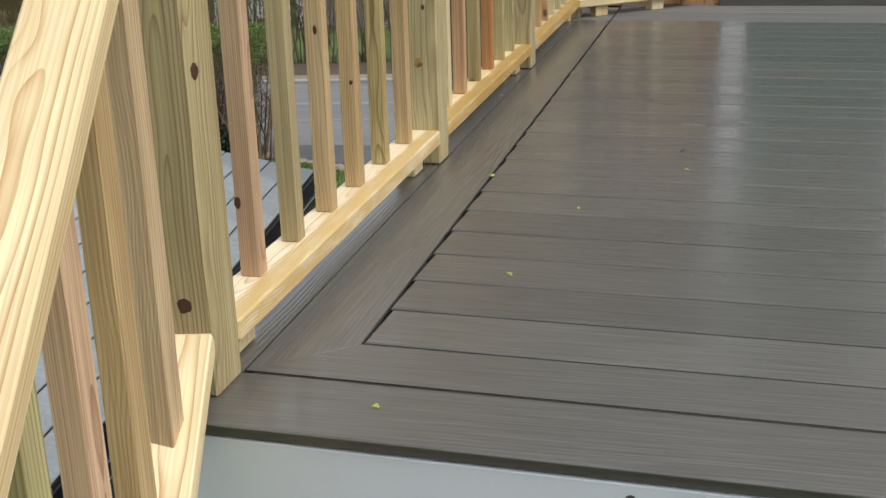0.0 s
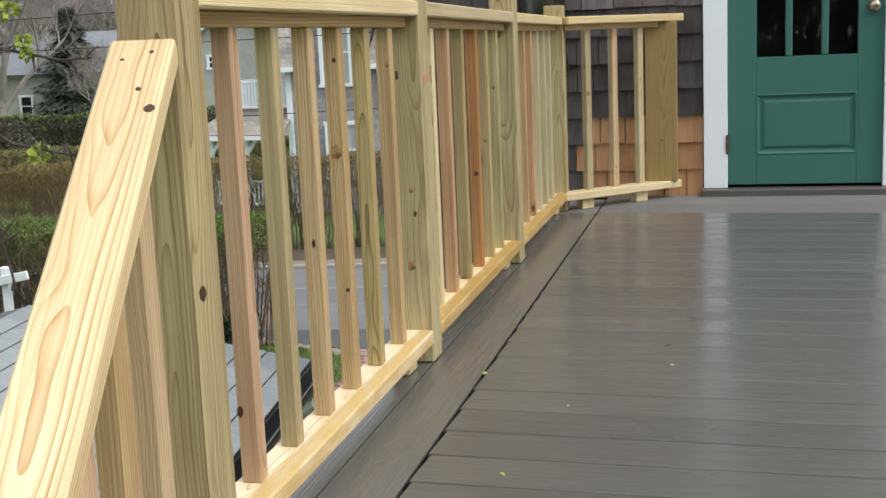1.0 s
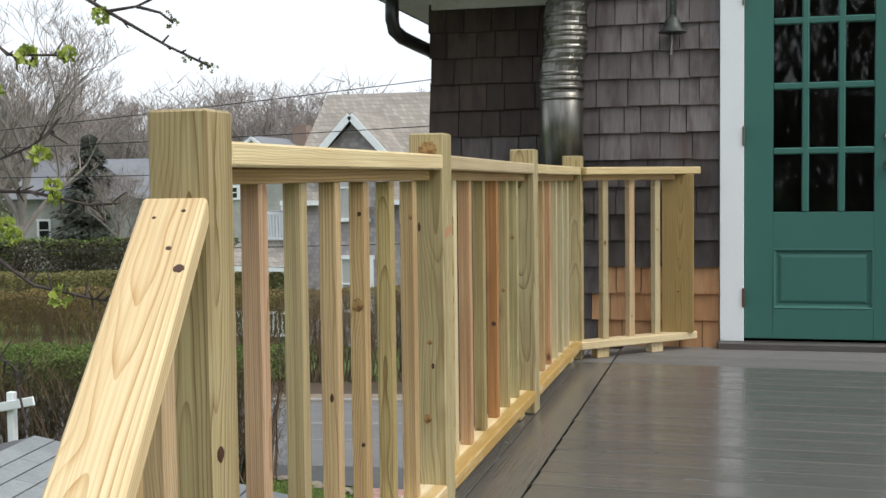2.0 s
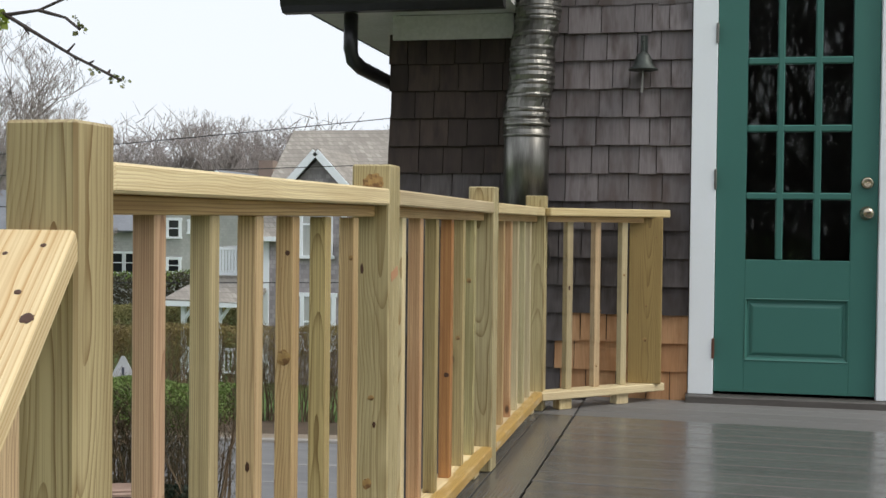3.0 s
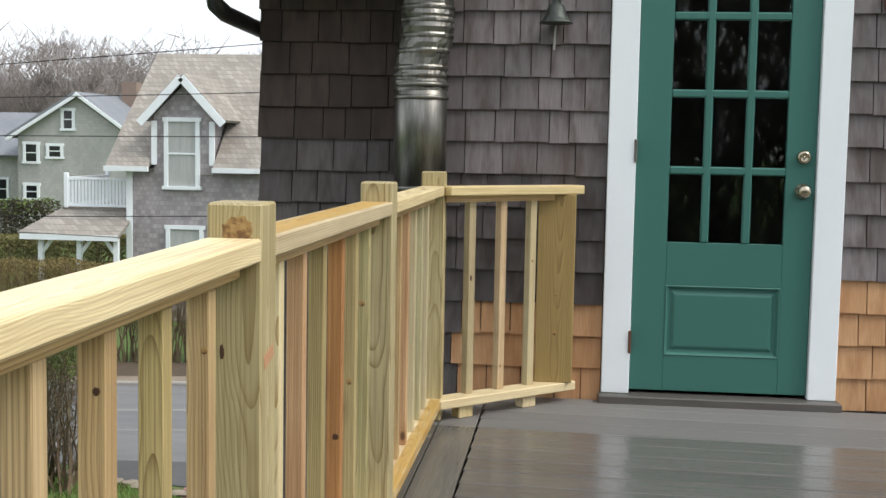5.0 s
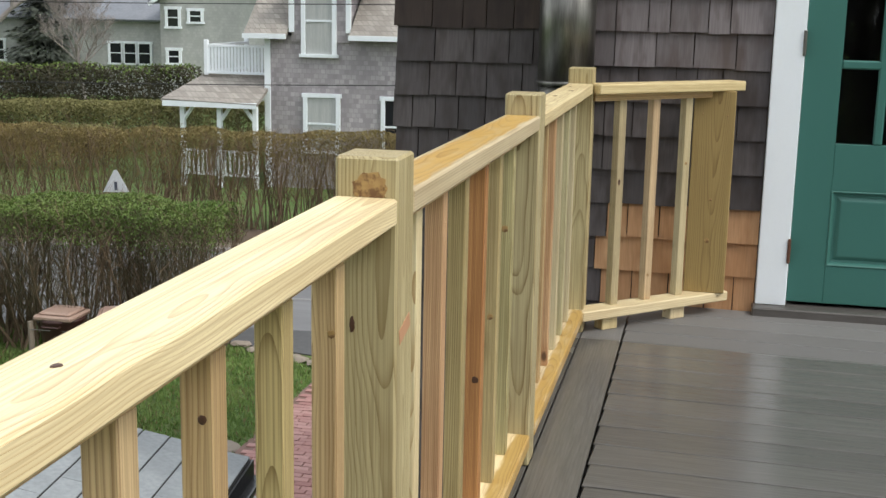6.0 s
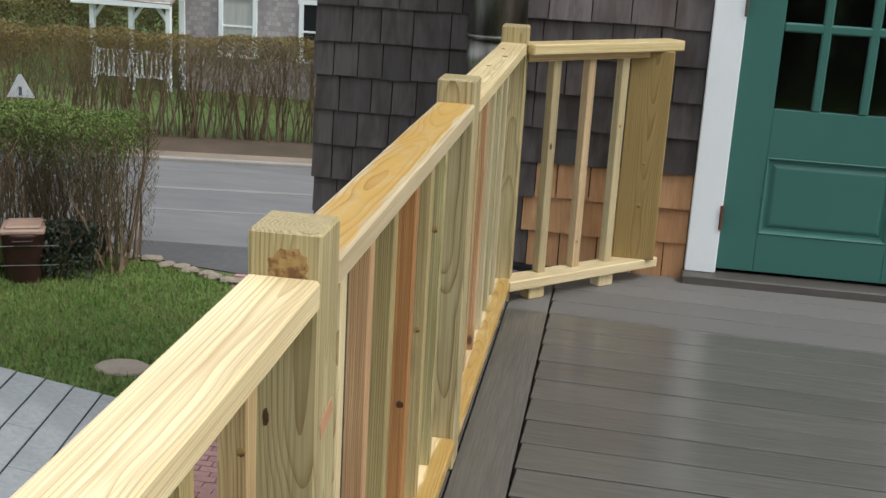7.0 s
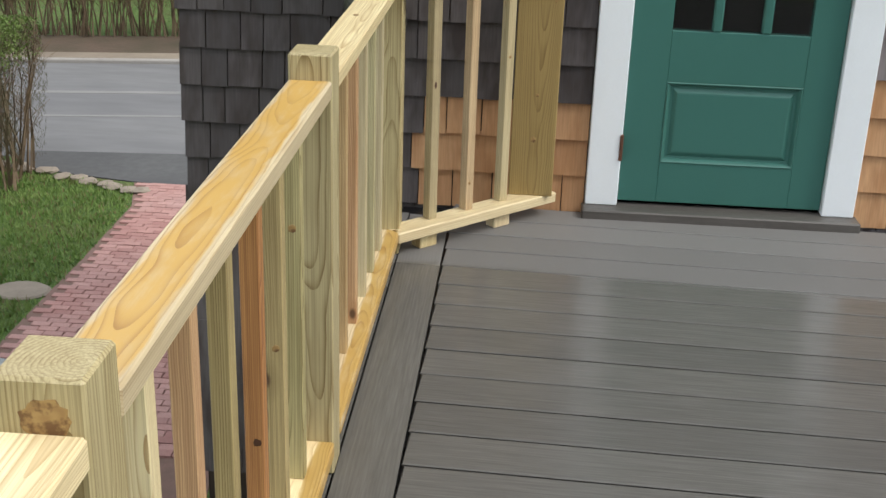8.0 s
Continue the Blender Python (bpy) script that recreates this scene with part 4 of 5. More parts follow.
strip("road", -2.95, 2.75, 0.012, M_ASPHALT, "worn grey asphalt road with pale patched seams", "road", 0)
for y, w in ((-0.9, 0.10), (0.55, 0.16)):
    strip("road_patch", y, y + w, 0.017, M_PATCH, "pale worn seam along the road", "road patch", 0, -40, 20, 0.0)
strip("kerb", 2.75, 2.90, 0.085, M_KERB, "worn granite kerb with sand against it", "kerb", 0.02)
strip("verge", 3.35, 4.9, 0.08, M_MULCH, "brown leaf litter verge below the hedge", "verge")
strip("pavement", 2.90, 3.35, 0.085, M_SAND, "sandy path along the kerb", "pavement", 0.01)
bm = bmesh.new()
add_prism(bm, [(-2.1, 0.62), (-1.2, 0.34), (-0.2, 0.16), (3.5, -0.1), (3.2, 1.75), (-2.4, 1.25)], 0.0, 0.02)
apron = part("driveway_apron", bm, M_DARKASPH, None, m=Matrix.Translation((-4.4, 15.05, GROUND + 0.017)) @ Matrix.Rotation(radians(-90), 4, "X"))
tagged(apron, "dark asphalt apron at the lawn edge", "pavement", kind="structure")
rk = random.Random(5)
for i in range(12):
    bm = bmesh.new()
    bmesh.ops.create_icosphere(bm, subdivisions=2, radius=0.13)
    for v in bm.verts:
        v.co *= rk.uniform(0.75, 1.15)
        v.co.z *= 0.28
    x = -6.7 + i * 0.2 + rk.uniform(-0.08, 0.08)
    ob = part("edging_stone", bm, M_STONE, None, m=Matrix.Translation((x, 15.72 - 0.085 * i + rk.uniform(-0.12, 0.12), GROUND + 0.03)) @ Matrix.Rotation(rk.uniform(0, 6), 4, "Z"))
    tagged(ob, "small rough edging stone in the grass", "stone", "edging stones at the lawn edge")

# brick path from the road towards the house
EDGES = ((15.2, -4.68, -3.3), (14.3, -4.43, -3.2), (13.3, -4.43, -3.1), (12.5, -4.42, -3.0), (11.7, -4.44, -2.8), (10.4, -4.45, -2.4), (8.5, -4.20, -1.9), (5.7, -3.6, -1.6))


def path_edges(y):
    """The left and the right edge of the brick path at y."""
    for (ya, la, ra), (yb, lb, rb_) in zip(EDGES, EDGES[1:]):
        if yb <= y <= ya:
            f = (ya - y) / (ya - yb)
            return la + f * (lb - la), ra + f * (rb_ - ra)
    return EDGES[0][1:] if y > EDGES[0][0] else EDGES[-1][1:]


brick_path = thing("brick_path", "pinkish brick garden path through the lawn", "path", kind="structure", at=(0, 0, GROUND))
bm = bmesh.new()
lo, hi = [], []
for y, l, r in EDGES:
    lo.append((bm.verts.new((l - 0.02, y, 0.012)), bm.verts.new((l - 0.04, y, -0.05))))
    hi.append((bm.verts.new((r, y, 0.012)), bm.verts.new((r + 0.03, y, -0.05))))
for i in range(len(EDGES) - 1):
    bm.faces.new((lo[i][0], lo[i + 1][0], hi[i + 1][0], hi[i][0]))
    bm.faces.new((lo[i][1], lo[i + 1][1], lo[i + 1][0], lo[i][0]))
    bm.faces.new((hi[i][0], hi[i + 1][0], hi[i + 1][1], hi[i][1]))
part("sand_bed", bm, M_BRICKBED, brick_path)
bm = bmesh.new()
add_box(bm, (0.192, 0.092, 0.03), (0, 0, 0.013), 0.005)
brick_me = mesh_of("brick", bm, M_BRICK)
bm = bmesh.new()
rp = random.Random(55)
y, row = 15.12, 0
while y > 8.6:
    l, r = path_edges(y)
    x = l + (0.10 if row % 2 else 0.0) + rp.uniform(0.0, 0.05)
    while x < r - 0.1:
        m = Matrix.Translation((x + 0.1, y + rp.uniform(-0.004, 0.004), rp.uniform(-0.004, 0.004))) @ Matrix.Rotation(rp.uniform(-0.035, 0.035), 4, "Z")
        if 9.4 < y < 13.0 and x < r - 0.35:
            put("brick", brick_me, brick_path, m)
        else:
            add_box(bm, (0.192, 0.092, 0.03), (0, 0, 0.013), 0, m)
        x += 0.2
    y -= 0.1
    row += 1
tagged(part("far_bricks", bm, M_BRICK, brick_path), kind="stuff")
bm = bmesh.new()
add_lathe(bm, [(0.30, -0.03), (0.33, 0.01), (0.30, 0.035), (0.2, 0.04)], Matrix.Diagonal((0.95, 0.72, 0.7, 1)), 18)
tagged(part("stepping_stone", bm, M_STONE, None, m=Matrix.Translation((-4.76, 11.6, GROUND))), "flat tan stepping stone in the lawn", "stone")

rg = random.Random(404)
for nm, material, count in (("grass_blades", M_BLADE, 60000), ("dry_grass_blades", M_DRYBLADE, 9000)):
    verts, faces = [], []
    for i in range(count):
        x, y = rg.uniform(-12.5, -3.0), rg.uniform(8.5, 15.3)
        l, r = path_edges(y)
        if l + 0.02 - 0.12 * rg.random() < x < r or ((x + 4.76) / 0.33) ** 2 + ((y - 11.6) / 0.24) ** 2 < 1 or y > 15.55 - 0.42 * (x + 6.2):
            continue
        h, g = rg.uniform(0.03, 0.085), rg.uniform(0, 6.283)
        a = Vector((x, y, 0))
        w = Vector((math.cos(g), math.sin(g), 0)) * rg.uniform(0.006, 0.016)
        n = len(verts)
        verts += [a - w, a + w, a + Vector((rg.uniform(-0.03, 0.03), rg.uniform(-0.03, 0.03), h))]
        faces.append((n, n + 1, n + 2))
    lawn_bits = put(nm, fast_mesh(nm, verts, faces, material), None, Matrix.Translation((0, 0, GROUND)))
    tagged(lawn_bits, "short green grass blades of the lawn" if material is M_BLADE else "dry yellow grass blades in the lawn", "grass", kind="stuff")

# ---- porch roof beside the deck ----
porch = thing("porch_roof", "low gabled roof in grey roll roofing with dark gutter", "roof", kind="structure")
PM = Matrix.Translation((-1.745, 5.19, -1.07)) @ Matrix.Rotation(radians(7.1), 4, "Z")
PL, PW, PR = 5.9, 1.80, 0.215
ang = math.atan(PR)
ncourse = 13
cw_ = PW / ncourse
for i in range(ncourse):
    x = -(i + 0.5) * cw_
    y1 = 0.0
    l = 0.45 + 0.55 * ((i * 0.37) % 1.0)
    while y1 > -PL:
        y0 = max(y1 - l, -PL)
        bm = bmesh.new()
        add_box(bm, (cw_ * 0.972, y1 - y0 - 0.004, 0.008), (0, 0, 0), 0.0015)
        part("roofing_strip", bm, M_ROOFGREY, porch, m=PM @ Matrix.Translation((x, (y0 + y1) / 2, -x * PR + 0.006)) @ Matrix.Rotation(ang - 0.02, 4, "Y"))
        y1, l = y0, 1.0
bm2 = bmesh.new()
for sgn in (0, 1):
    v = [bm2.verts.new(p) for p in ((0, 0, 0), (-PW, 0, PW * PR), (-PW, -PL, PW * PR), (0, -PL, 0), (0, 0, -0.08), (-PW, 0, PW * PR - 0.08), (-PW, -PL, PW * PR - 0.08), (0, -PL, -0.08))]
    if sgn:
        for q in v:
            q.co.x = -2 * PW - q.co.x
    for f in ((0, 1, 2, 3), (7, 6, 5, 4), (0, 4, 5, 1), (1, 5, 6, 2), (2, 6, 7, 3), (3, 7, 4, 0)):
        bm2.faces.new([v[i] for i in f])
part("roof_deck", bm2, M_BLACK, porch, m=PM)
bm = bmesh.new()
prof = [(0.0, 0.0), (0.0, -0.10), (0.07, -0.10), (0.11, -0.02), (0.11, 0.0), (0.10, 0.0), (0.065, -0.085), (0.012, -0.085), (0.012, 0.0)]
a = [bm.verts.new((x, 0.02, z - 0.01)) for x, z in prof]
c = [bm.verts.new((x, -PL, z - 0.01)) for x, z in prof]
for i in range(len(prof)):
    bm.faces.new((a[i], c[i], c[(i + 1) % 9], a[(i + 1) % 9]))
bm.faces.new(a)
bm.faces.new(c[::-1])
part("gutter", bm, M_BLACK, porch, m=PM)
bm = bmesh.new()
add_box(bm, (0.02, PL, 0.14), (-0.03, -PL / 2, -0.16))
part("fascia", bm, M_WHITE, porch, m=PM)
bm = bmesh.new()
add_box(bm, (2 * PW - 0.5, PL - 0.5, 2.6), (-PW, -PL / 2, -1.33))
part("porch_wall", bm, M_SH_GREY, porch, m=PM)
bm = bmesh.new()
add_tube(bm, [(0.06, -0.25, -0.10), (0.06, -0.25, -0.2), (-0.1, -0.22, -0.32), (-0.14, -0.22, -0.4), (-0.14, -0.22, -2.6)], [0.035] * 5, 8)
part("downspout", bm, M_WHITE, porch, "white downspout", PM)

# ---- hedges ----


def twig_geo(segs, sides=3):
    """Tapered prisms along (start, end, radius, radius)."""
    verts, faces = [], []
    for a, c, r0, r1 in segs:
        d = c - a
        u = Vector((d.y, -d.x, 0.02)).normalized() if abs(d.x) + abs(d.y) > 1e-4 else Vector((1, 0, 0))
        w = d.cross(u).normalized()
        n = len(verts)
        for p, r in ((a, r0), (c, r1)):
            for k in range(sides):
                g = 2 * math.pi * k / sides
                verts.append(p + r * (math.cos(g) * u + math.sin(g) * w))
        for k in range(sides):
            q = (k + 1) % sides
            faces.append((n + k, n + q, n + sides + q, n + sides + k))
    return verts, faces


def hedge(name, label, m, length, deep, height, stems, leaves, leaf, top_leaves, tops, seed, bare=0.35, size=0.05, twig=M_BROWNTWIG, sliver=True):
    """Upright shrubs in a row: bare stems below, twiggy and leafy above, with an uneven outline."""
    r = random.Random(seed)
    ob = thing(name, label, "hedge", m=m)
    segs = []
    for i in range(stems):
        x, y = r.uniform(0, length), r.uniform(-0.3, 0.3) * deep
        p = Vector((x, y, 0))
        lean = Vector((r.uniform(-0.25, 0.25), r.uniform(-0.35, 0.35) * deep, 1)).normalized()
        h = height * r.uniform(0.85, 1.04)
        steps = 4
        rad = r.uniform(0.010, 0.024)
        for k in range(steps):
            q = p + lean * (h / steps) + Vector((r.uniform(-0.06, 0.06), r.uniform(-0.06, 0.06), 0))
            segs.append((p, q, rad * (1 - k / steps) + 0.003, rad * (1 - (k + 1) / steps) + 0.002))
            if k >= 1:
                for _ in range(4):
                    t = p.lerp(q, r.random())
                    e = t + Vector((r.uniform(-0.3, 0.3), r.uniform(-0.3, 0.3), r.uniform(0.15, 0.5)))
                    e.z = min(e.z, height * 1.03)
                    segs.append((t, e, 0.005, 0.002))
            p = q
    verts, faces = twig_geo(segs)
    tagged(put("bare_wood", fast_mesh("bare_wood", verts, faces, twig), ob), kind="stuff")
    for count, material, z0, z1, nm in ((leaves, leaf, bare, 0.97, "foliage"), (tops, top_leaves, 0.9, 1.02, "leafy_top")):
        if not count:
            continue
        verts, faces = [], []
        for i in range(count):
            x = r.uniform(-0.1, length + 0.1)
            f = z0 + (z1 - z0) * r.random() ** 0.6
            bulge = deep * 0.5 * (0.75 + 0.25 * math.sin(x * 2.3 + 5 * f)) * (1.0 if f < 0.85 else 1.0 - 2.2 * (f - 0.85))
            y = r.choice((-1, 1)) * bulge * (1 - 0.5 * r.random() ** 2) if nm == "foliage" else r.uniform(-1, 1) * deep * 0.45
            z = height * (f + 0.02 * math.sin(x * 1.7) + 0.015 * math.sin(x * 5.1 + 1))
            if nm != "foliage":
                z = height * (1.0 + 0.02 * math.sin(x * 1.7) + 0.015 * math.sin(x * 5.1 + 1)) - 0.24 * height * r.random() ** 2.2 - 0.12 * (2 * y / deep) ** 2
            c = Vector((x, y, z))
            a1 = Vector((r.uniform(-1, 1), r.uniform(-1, 1), r.uniform(-1, 1))).normalized() * size * r.uniform(0.5, 1.2)
            thin = 1.0
            if sliver and nm == "foliage":
                a1, thin = Vector((r.uniform(-0.7, 0.7), r.uniform(-0.7, 0.7), 1)) * size * r.uniform(0.8, 2.0), 0.28
            a2 = thin * a1.cross(Vector((r.uniform(-1, 1), r.uniform(-1, 1), r.uniform(-1, 1)))).normalized() * size * r.uniform(0.3, 0.6)
            n = len(verts)
            verts += [c - a1, c + a2, c + a1, c - a2]
            faces.append((n, n + 1, n + 2, n + 3))
        tagged(put(nm, fast_mesh(nm, verts, faces, material), ob), kind="stuff")
    return ob


def along(x, y, turn=RDIR):
    return Matrix.Translation((x, y, GROUND)) @ Matrix.Rotation(turn, 4, "Z")


hedge("privet_hedge", "tall loose hedge with bare stems and fresh green top", along(-16.2, 14.1, 0.10), 10.15, 1.8, 2.14, 520, 120000, M_HEDGEMID, M_HEDGELEAF, 60000, 11, 0.10, 0.024)
hedge("roadside_hedge", "brown-green twiggy hedge behind the road", along(-26.0, 21.1), 24.0, 1.1, 2.2, 700, 80000, M_HEDGETIP, M_HEDGETIP, 40000, 12, 0.30, 0.030)
hedge("garden_hedge", "olive clipped garden hedge", along(-40.0, 27.0, 0.20), 24.0, 1.6, 1.25, 200, 36000, M_HEDGETIP, M_OLIVE, 26000, 13, 0.05, 0.05, sliver=False)
hedge("yard_hedge", "olive shrub row in the neighbour's yard", along(-36.0, 31.0, 0.30), 25.0, 2.0, 1.6, 160, 40000, M_OLIVE, M_OLIVE, 20000, 15, 0.02, 0.055, sliver=False)
hedge("tall_dark_hedge", "dark brown clipped hedge with a green top", along(-60.0, 33.5, 0.20), 42.3, 2.0, 2.5, 160, 72000, M_DARKHEDGE, M_HEDGELEAF, 7000, 14, 0.02, 0.07, M_DARKHEDGE, False)
hedge("ivy_clump", "dark ivy clump at the hedge foot", along(-6.95, 14.35, 0.3), 0.5, 0.55, 0.75, 12, 2600, M_IVY, M_IVY, 500, 21, 0.0, 0.035, sliver=False)

# ---- bins, wire fence, sign, white fence ----
bin_ = thing("rubbish_bin", "dark brown plastic rubbish bin with a tan domed lid", "bin", group="bins by the hedge", m=Matrix.Translation((-7.95, 13.95, GROUND)))
bm = bmesh.new()
add_lathe(bm, [(0.235, 0), (0.245, 0.02), (0.29, 0.62), (0.305, 0.64), (0.305, 0.68)], Matrix.Rotation(radians(45), 4, "Z"), 20)
part("bin_body", bm, M_BIN, bin_, smooth=True)
bm = bmesh.new()
add_box(bm, (0.56, 0.56, 0.07), (0, 0, 0.705), 0.02)
add_box(bm, (0.46, 0.46, 0.05), (0, 0, 0.755), 0.03)
part("bin_lid", bm, M_BINLID, bin_, "tan lid")
bm = bmesh.new()
add_tube(bm, [(-0.12, -0.27, 0.6), (-0.12, -0.33, 0.6), (0.12, -0.33, 0.6), (0.12, -0.27, 0.6)], [0.015] * 4, 6)
part("handle", bm, M_BIN, bin_)
copy_thing(bin_, Matrix.Translation((-7.22, 14.15, GROUND)) @ Matrix.Rotation(0.4, 4, "Z"))
fence = thing("wire_fence", "leaning wooden stake with two slack fence wires", "fence", m=Matrix.Translation((-8.25, 13.65, GROUND)))
bm = bmesh.new()
add_tube(bm, [(0, 0, -0.05), (0.01, 0, 0.4), (-0.01, 0.01, 0.66)], [0.045, 0.042, 0.036], 8)
part("stake", bm, M_OLDWOOD, fence)
for z in (0.30, 0.56):
    bm = bmesh.new()
    add_tube(bm, [(0, -0.03, z), (0.8, 0.12, z - 0.04), (1.6, 0.32, z)], [0.006] * 3, 5)
    part("wire", bm, M_GALV, fence)
sign = thing("road_sign", "triangular metal road sign on a thin pole", "sign", m=Matrix.Translation((-8.41, 16.45, GROUND)) @ Matrix.Rotation(0.25, 4, "Z"))
bm = bmesh.new()
add_prism(bm, [(-0.20, 1.99), (0.20, 1.99), (0.025, 2.33), (-0.025, 2.33)], -0.004, 0.004)
part("plate", bm, M_SIGN, sign)
bm = bmesh.new()
add_prism(bm, [(-0.022, 2.02), (0.022, 2.02), (0.022, 2.15), (-0.022, 2.15)], -0.009, -0.005)
part("mark", bm, M_SIGNMARK, sign, "dark bar")
bm = bmesh.new()
add_tube(bm, [(0, 0.03, -0.1), (0, 0.03, 2.2)], [0.03, 0.03], 8)
part("pole", bm, M_GALV, sign)
wf = thing("white_fence", "white-painted post and rail fence end", "fence", m=Matrix.Translation((-9.44, 13.5, GROUND)))
box_part("fence_post", (0.11, 0.11, 1.64), (0, 0, 0.80), M_WHITE, wf, bevel=0.01)
box_part("fence_rail", (3.0, 0.05, 0.13), (-1.05, -0.09, 1.22), M_WHITE, wf, bevel=0.008, turn=Matrix.Rotation(-0.2, 4, "Y"))
box_part("fence_post", (0.11, 0.11, 1.25), (-2.3, 0, 0.60), M_WHITE, wf, bevel=0.01)

# ---- neighbouring houses ----


def coursed(name, cols, mortar, width, height):
    """Rows of weathered shingles."""
    m, nt, b = mat(name, 0.85)
    tc = nd(nt, "ShaderNodeTexCoord").outputs["Object"]
    sep = nd(nt, "ShaderNodeSeparateXYZ", {"Vector": tc})
    flat = nd(nt, "ShaderNodeCombineXYZ", {"X": math_(nt, "ADD", sep.outputs["X"], sep.outputs["Y"]), "Y": sep.outputs["Z"], "Z": 0.0}).outputs[0]
    bt = nd(nt, "ShaderNodeTexBrick", {"Vector": flat, "Color1": c4(cols[0]), "Color2": c4(cols[1]), "Mortar": c4(mortar), "Scale": 1.0,
            "Mortar Size": 0.008, "Brick Width": width, "Row Height": height, "Bias": 0.0})
    blot = noise_(nt, mapped(nt, tc, (1, 1, 0.5)), 0.9, 4.0)
    nt.links.new(mixc(nt, rng(nt, blot, 0.4, 0.75, 0, 0.6), bt.outputs["Color"], tuple(c * 0.62 for c in cols[0])), b.inputs["Base Color"])
    bumped(nt, b, bt.outputs["Fac"], -0.5, 0.02)
    return m


M_NSH = coursed("neighbour_wall_shingle", ((0.31, 0.285, 0.295), (0.49, 0.455, 0.465)), (0.33, 0.305, 0.315), 0.13, 0.125)
M_NRF = coursed("neighbour_roof_shingle", ((0.28, 0.255, 0.225), (0.40, 0.37, 0.325)), (0.23, 0.205, 0.18), 0.15, 0.13)
M_FSH = coursed("far_wall_shingle", ((0.42, 0.43, 0.41), (0.50, 0.505, 0.485)), (0.41, 0.42, 0.40), 0.16, 0.14)


def window(parent, x0, x1, z0, z1, y, pane=M_DARKPANE, frame_w=0.11, curtain=False):
    """A sash window in a wall that faces -y."""
    cx, cz = (x0 + x1) / 2, (z0 + z1) / 2
    bm = bmesh.new()
    add_box(bm, (x1 - x0 - 0.04, 0.02, z1 - z0 - 0.04), (0, -0.012, 0))
    w = part("window", bm, M_CURTAIN if curtain else pane, parent, m=Matrix.Translation((cx, y, cz)))
    for sx in (-1, 1):
        box_part("casing", (frame_w, 0.10, z1 - z0), (sx * ((x1 - x0) / 2 - frame_w / 2), -0.03, 0), M_WHITE, w, bevel=0.005)
    box_part("casing", (x1 - x0 + 0.08, 0.10, frame_w), (0, -0.02, (z1 - z0) / 2 - frame_w / 2), M_WHITE, w, bevel=0.005)
    box_part("sill", (x1 - x0 + 0.10, 0.12, frame_w * 0.8), (0, -0.03, -(z1 - z0) / 2 + frame_w * 0.4), M_WHITE, w, bevel=0.005)
    box_part("sash_bar", (x1 - x0 - 2 * frame_w, 0.05, 0.05), (0, -0.025, 0), M_WHITE, w, bevel=0.004)
    return w


nh = thing("neighbour_house", "grey weathered shingle house with white trim, wall dormer and porch", "house")
NY = 30.0
bm = bmesh.new()
add_prism(bm, [(-11.12, GROUND), (-1.0, GROUND), (-1.0, 0.35), (-11.12, 0.35)], NY, NY + 7.5)
part("wall", bm, M_NSH, nh)
for x in (-11.12, -1.1):
    bm = bmesh.new()
    v = [bm.verts.new(p) for p in ((x, NY, 0.3), (x, NY + 3.75, 3.45), (x, NY + 7.5, 0.3), (x + 0.1, NY, 0.3), (x + 0.1, NY + 3.75, 3.45), (x + 0.1, NY + 7.5, 0.3))]
    bm.faces.new((v[0], v[1], v[2]))
    bm.faces.new((v[3], v[5], v[4]))
    bm.faces.new((v[0], v[3], v[4], v[1]))
    bm.faces.new((v[1], v[4], v[5], v[2]))
    part("gable_wall", bm, M_NSH, nh)


def slab(name, corners, thick, material, parent, label=""):
    bm = bmesh.new()
    n = (Vector(corners[1]) - Vector(corners[0])).cross(Vector(corners[2]) - Vector(corners[0])).normalized()
    a = [bm.verts.new(Vector(c)) for c in corners]
    c = [bm.verts.new(Vector(q) - n * thick) for q in corners]
    k = len(a)
    bm.faces.new(a)
    bm.faces.new(c[::-1])
    for i in range(k):
        bm.faces.new((a[i], c[i], c[(i + 1) % k], a[(i + 1) % k]))
    return part(name, bm, material, parent, label)


RX0 = -11.62
slab("roof", [(RX0, NY - 0.35, 0.36), (-10.45, NY - 0.35, 0.36), (-10.45, NY + 1.0, 1.50), (RX0, NY + 1.0, 1.50)], 0.1, M_NRF, nh)
slab("roof", [(-8.72, NY - 0.35, 0.36), (-0.5, NY - 0.35, 0.36), (-0.5, NY + 1.0, 1.50), (-8.72, NY + 1.0, 1.50)], 0.1, M_NRF, nh)
slab("roof", [(RX0, NY + 1.0, 1.50), (-0.5, NY + 1.0, 1.50), (-0.5, NY + 3.75, 3.62), (RX0, NY + 3.75, 3.62)], 0.1, M_NRF, nh)
slab("roof", [(-0.5, NY + 7.9, 0.36), (RX0, NY + 7.9, 0.36), (RX0, NY + 3.75, 3.62), (-0.5, NY + 3.75, 3.62)], 0.1, M_NRF, nh)
box_part("eave_board", (1.2, 0.07, 0.13), (-11.03, NY - 0.36, 0.33), M_WHITE, nh)
box_part("eave_board", (8.2, 0.07, 0.13), (-4.62, NY - 0.36, 0.33), M_WHITE, nh)
bm = bmesh.new()
add_prism(bm, [(-10.38, 0.2), (-8.80, 0.2), (-8.80, 1.75), (-9.56, 2.55), (-10.38, 1.75)], NY - 0.05, NY + 3.0)
part("dormer_wall", bm, M_NSH, nh)
slab("dormer_roof", [(-10.68, NY - 0.3, 1.58), (-9.555, NY - 0.3, 2.78), (-9.555, NY + 3.4, 2.78), (-10.68, NY + 2.0, 1.58)], -0.08, M_NRF, nh)
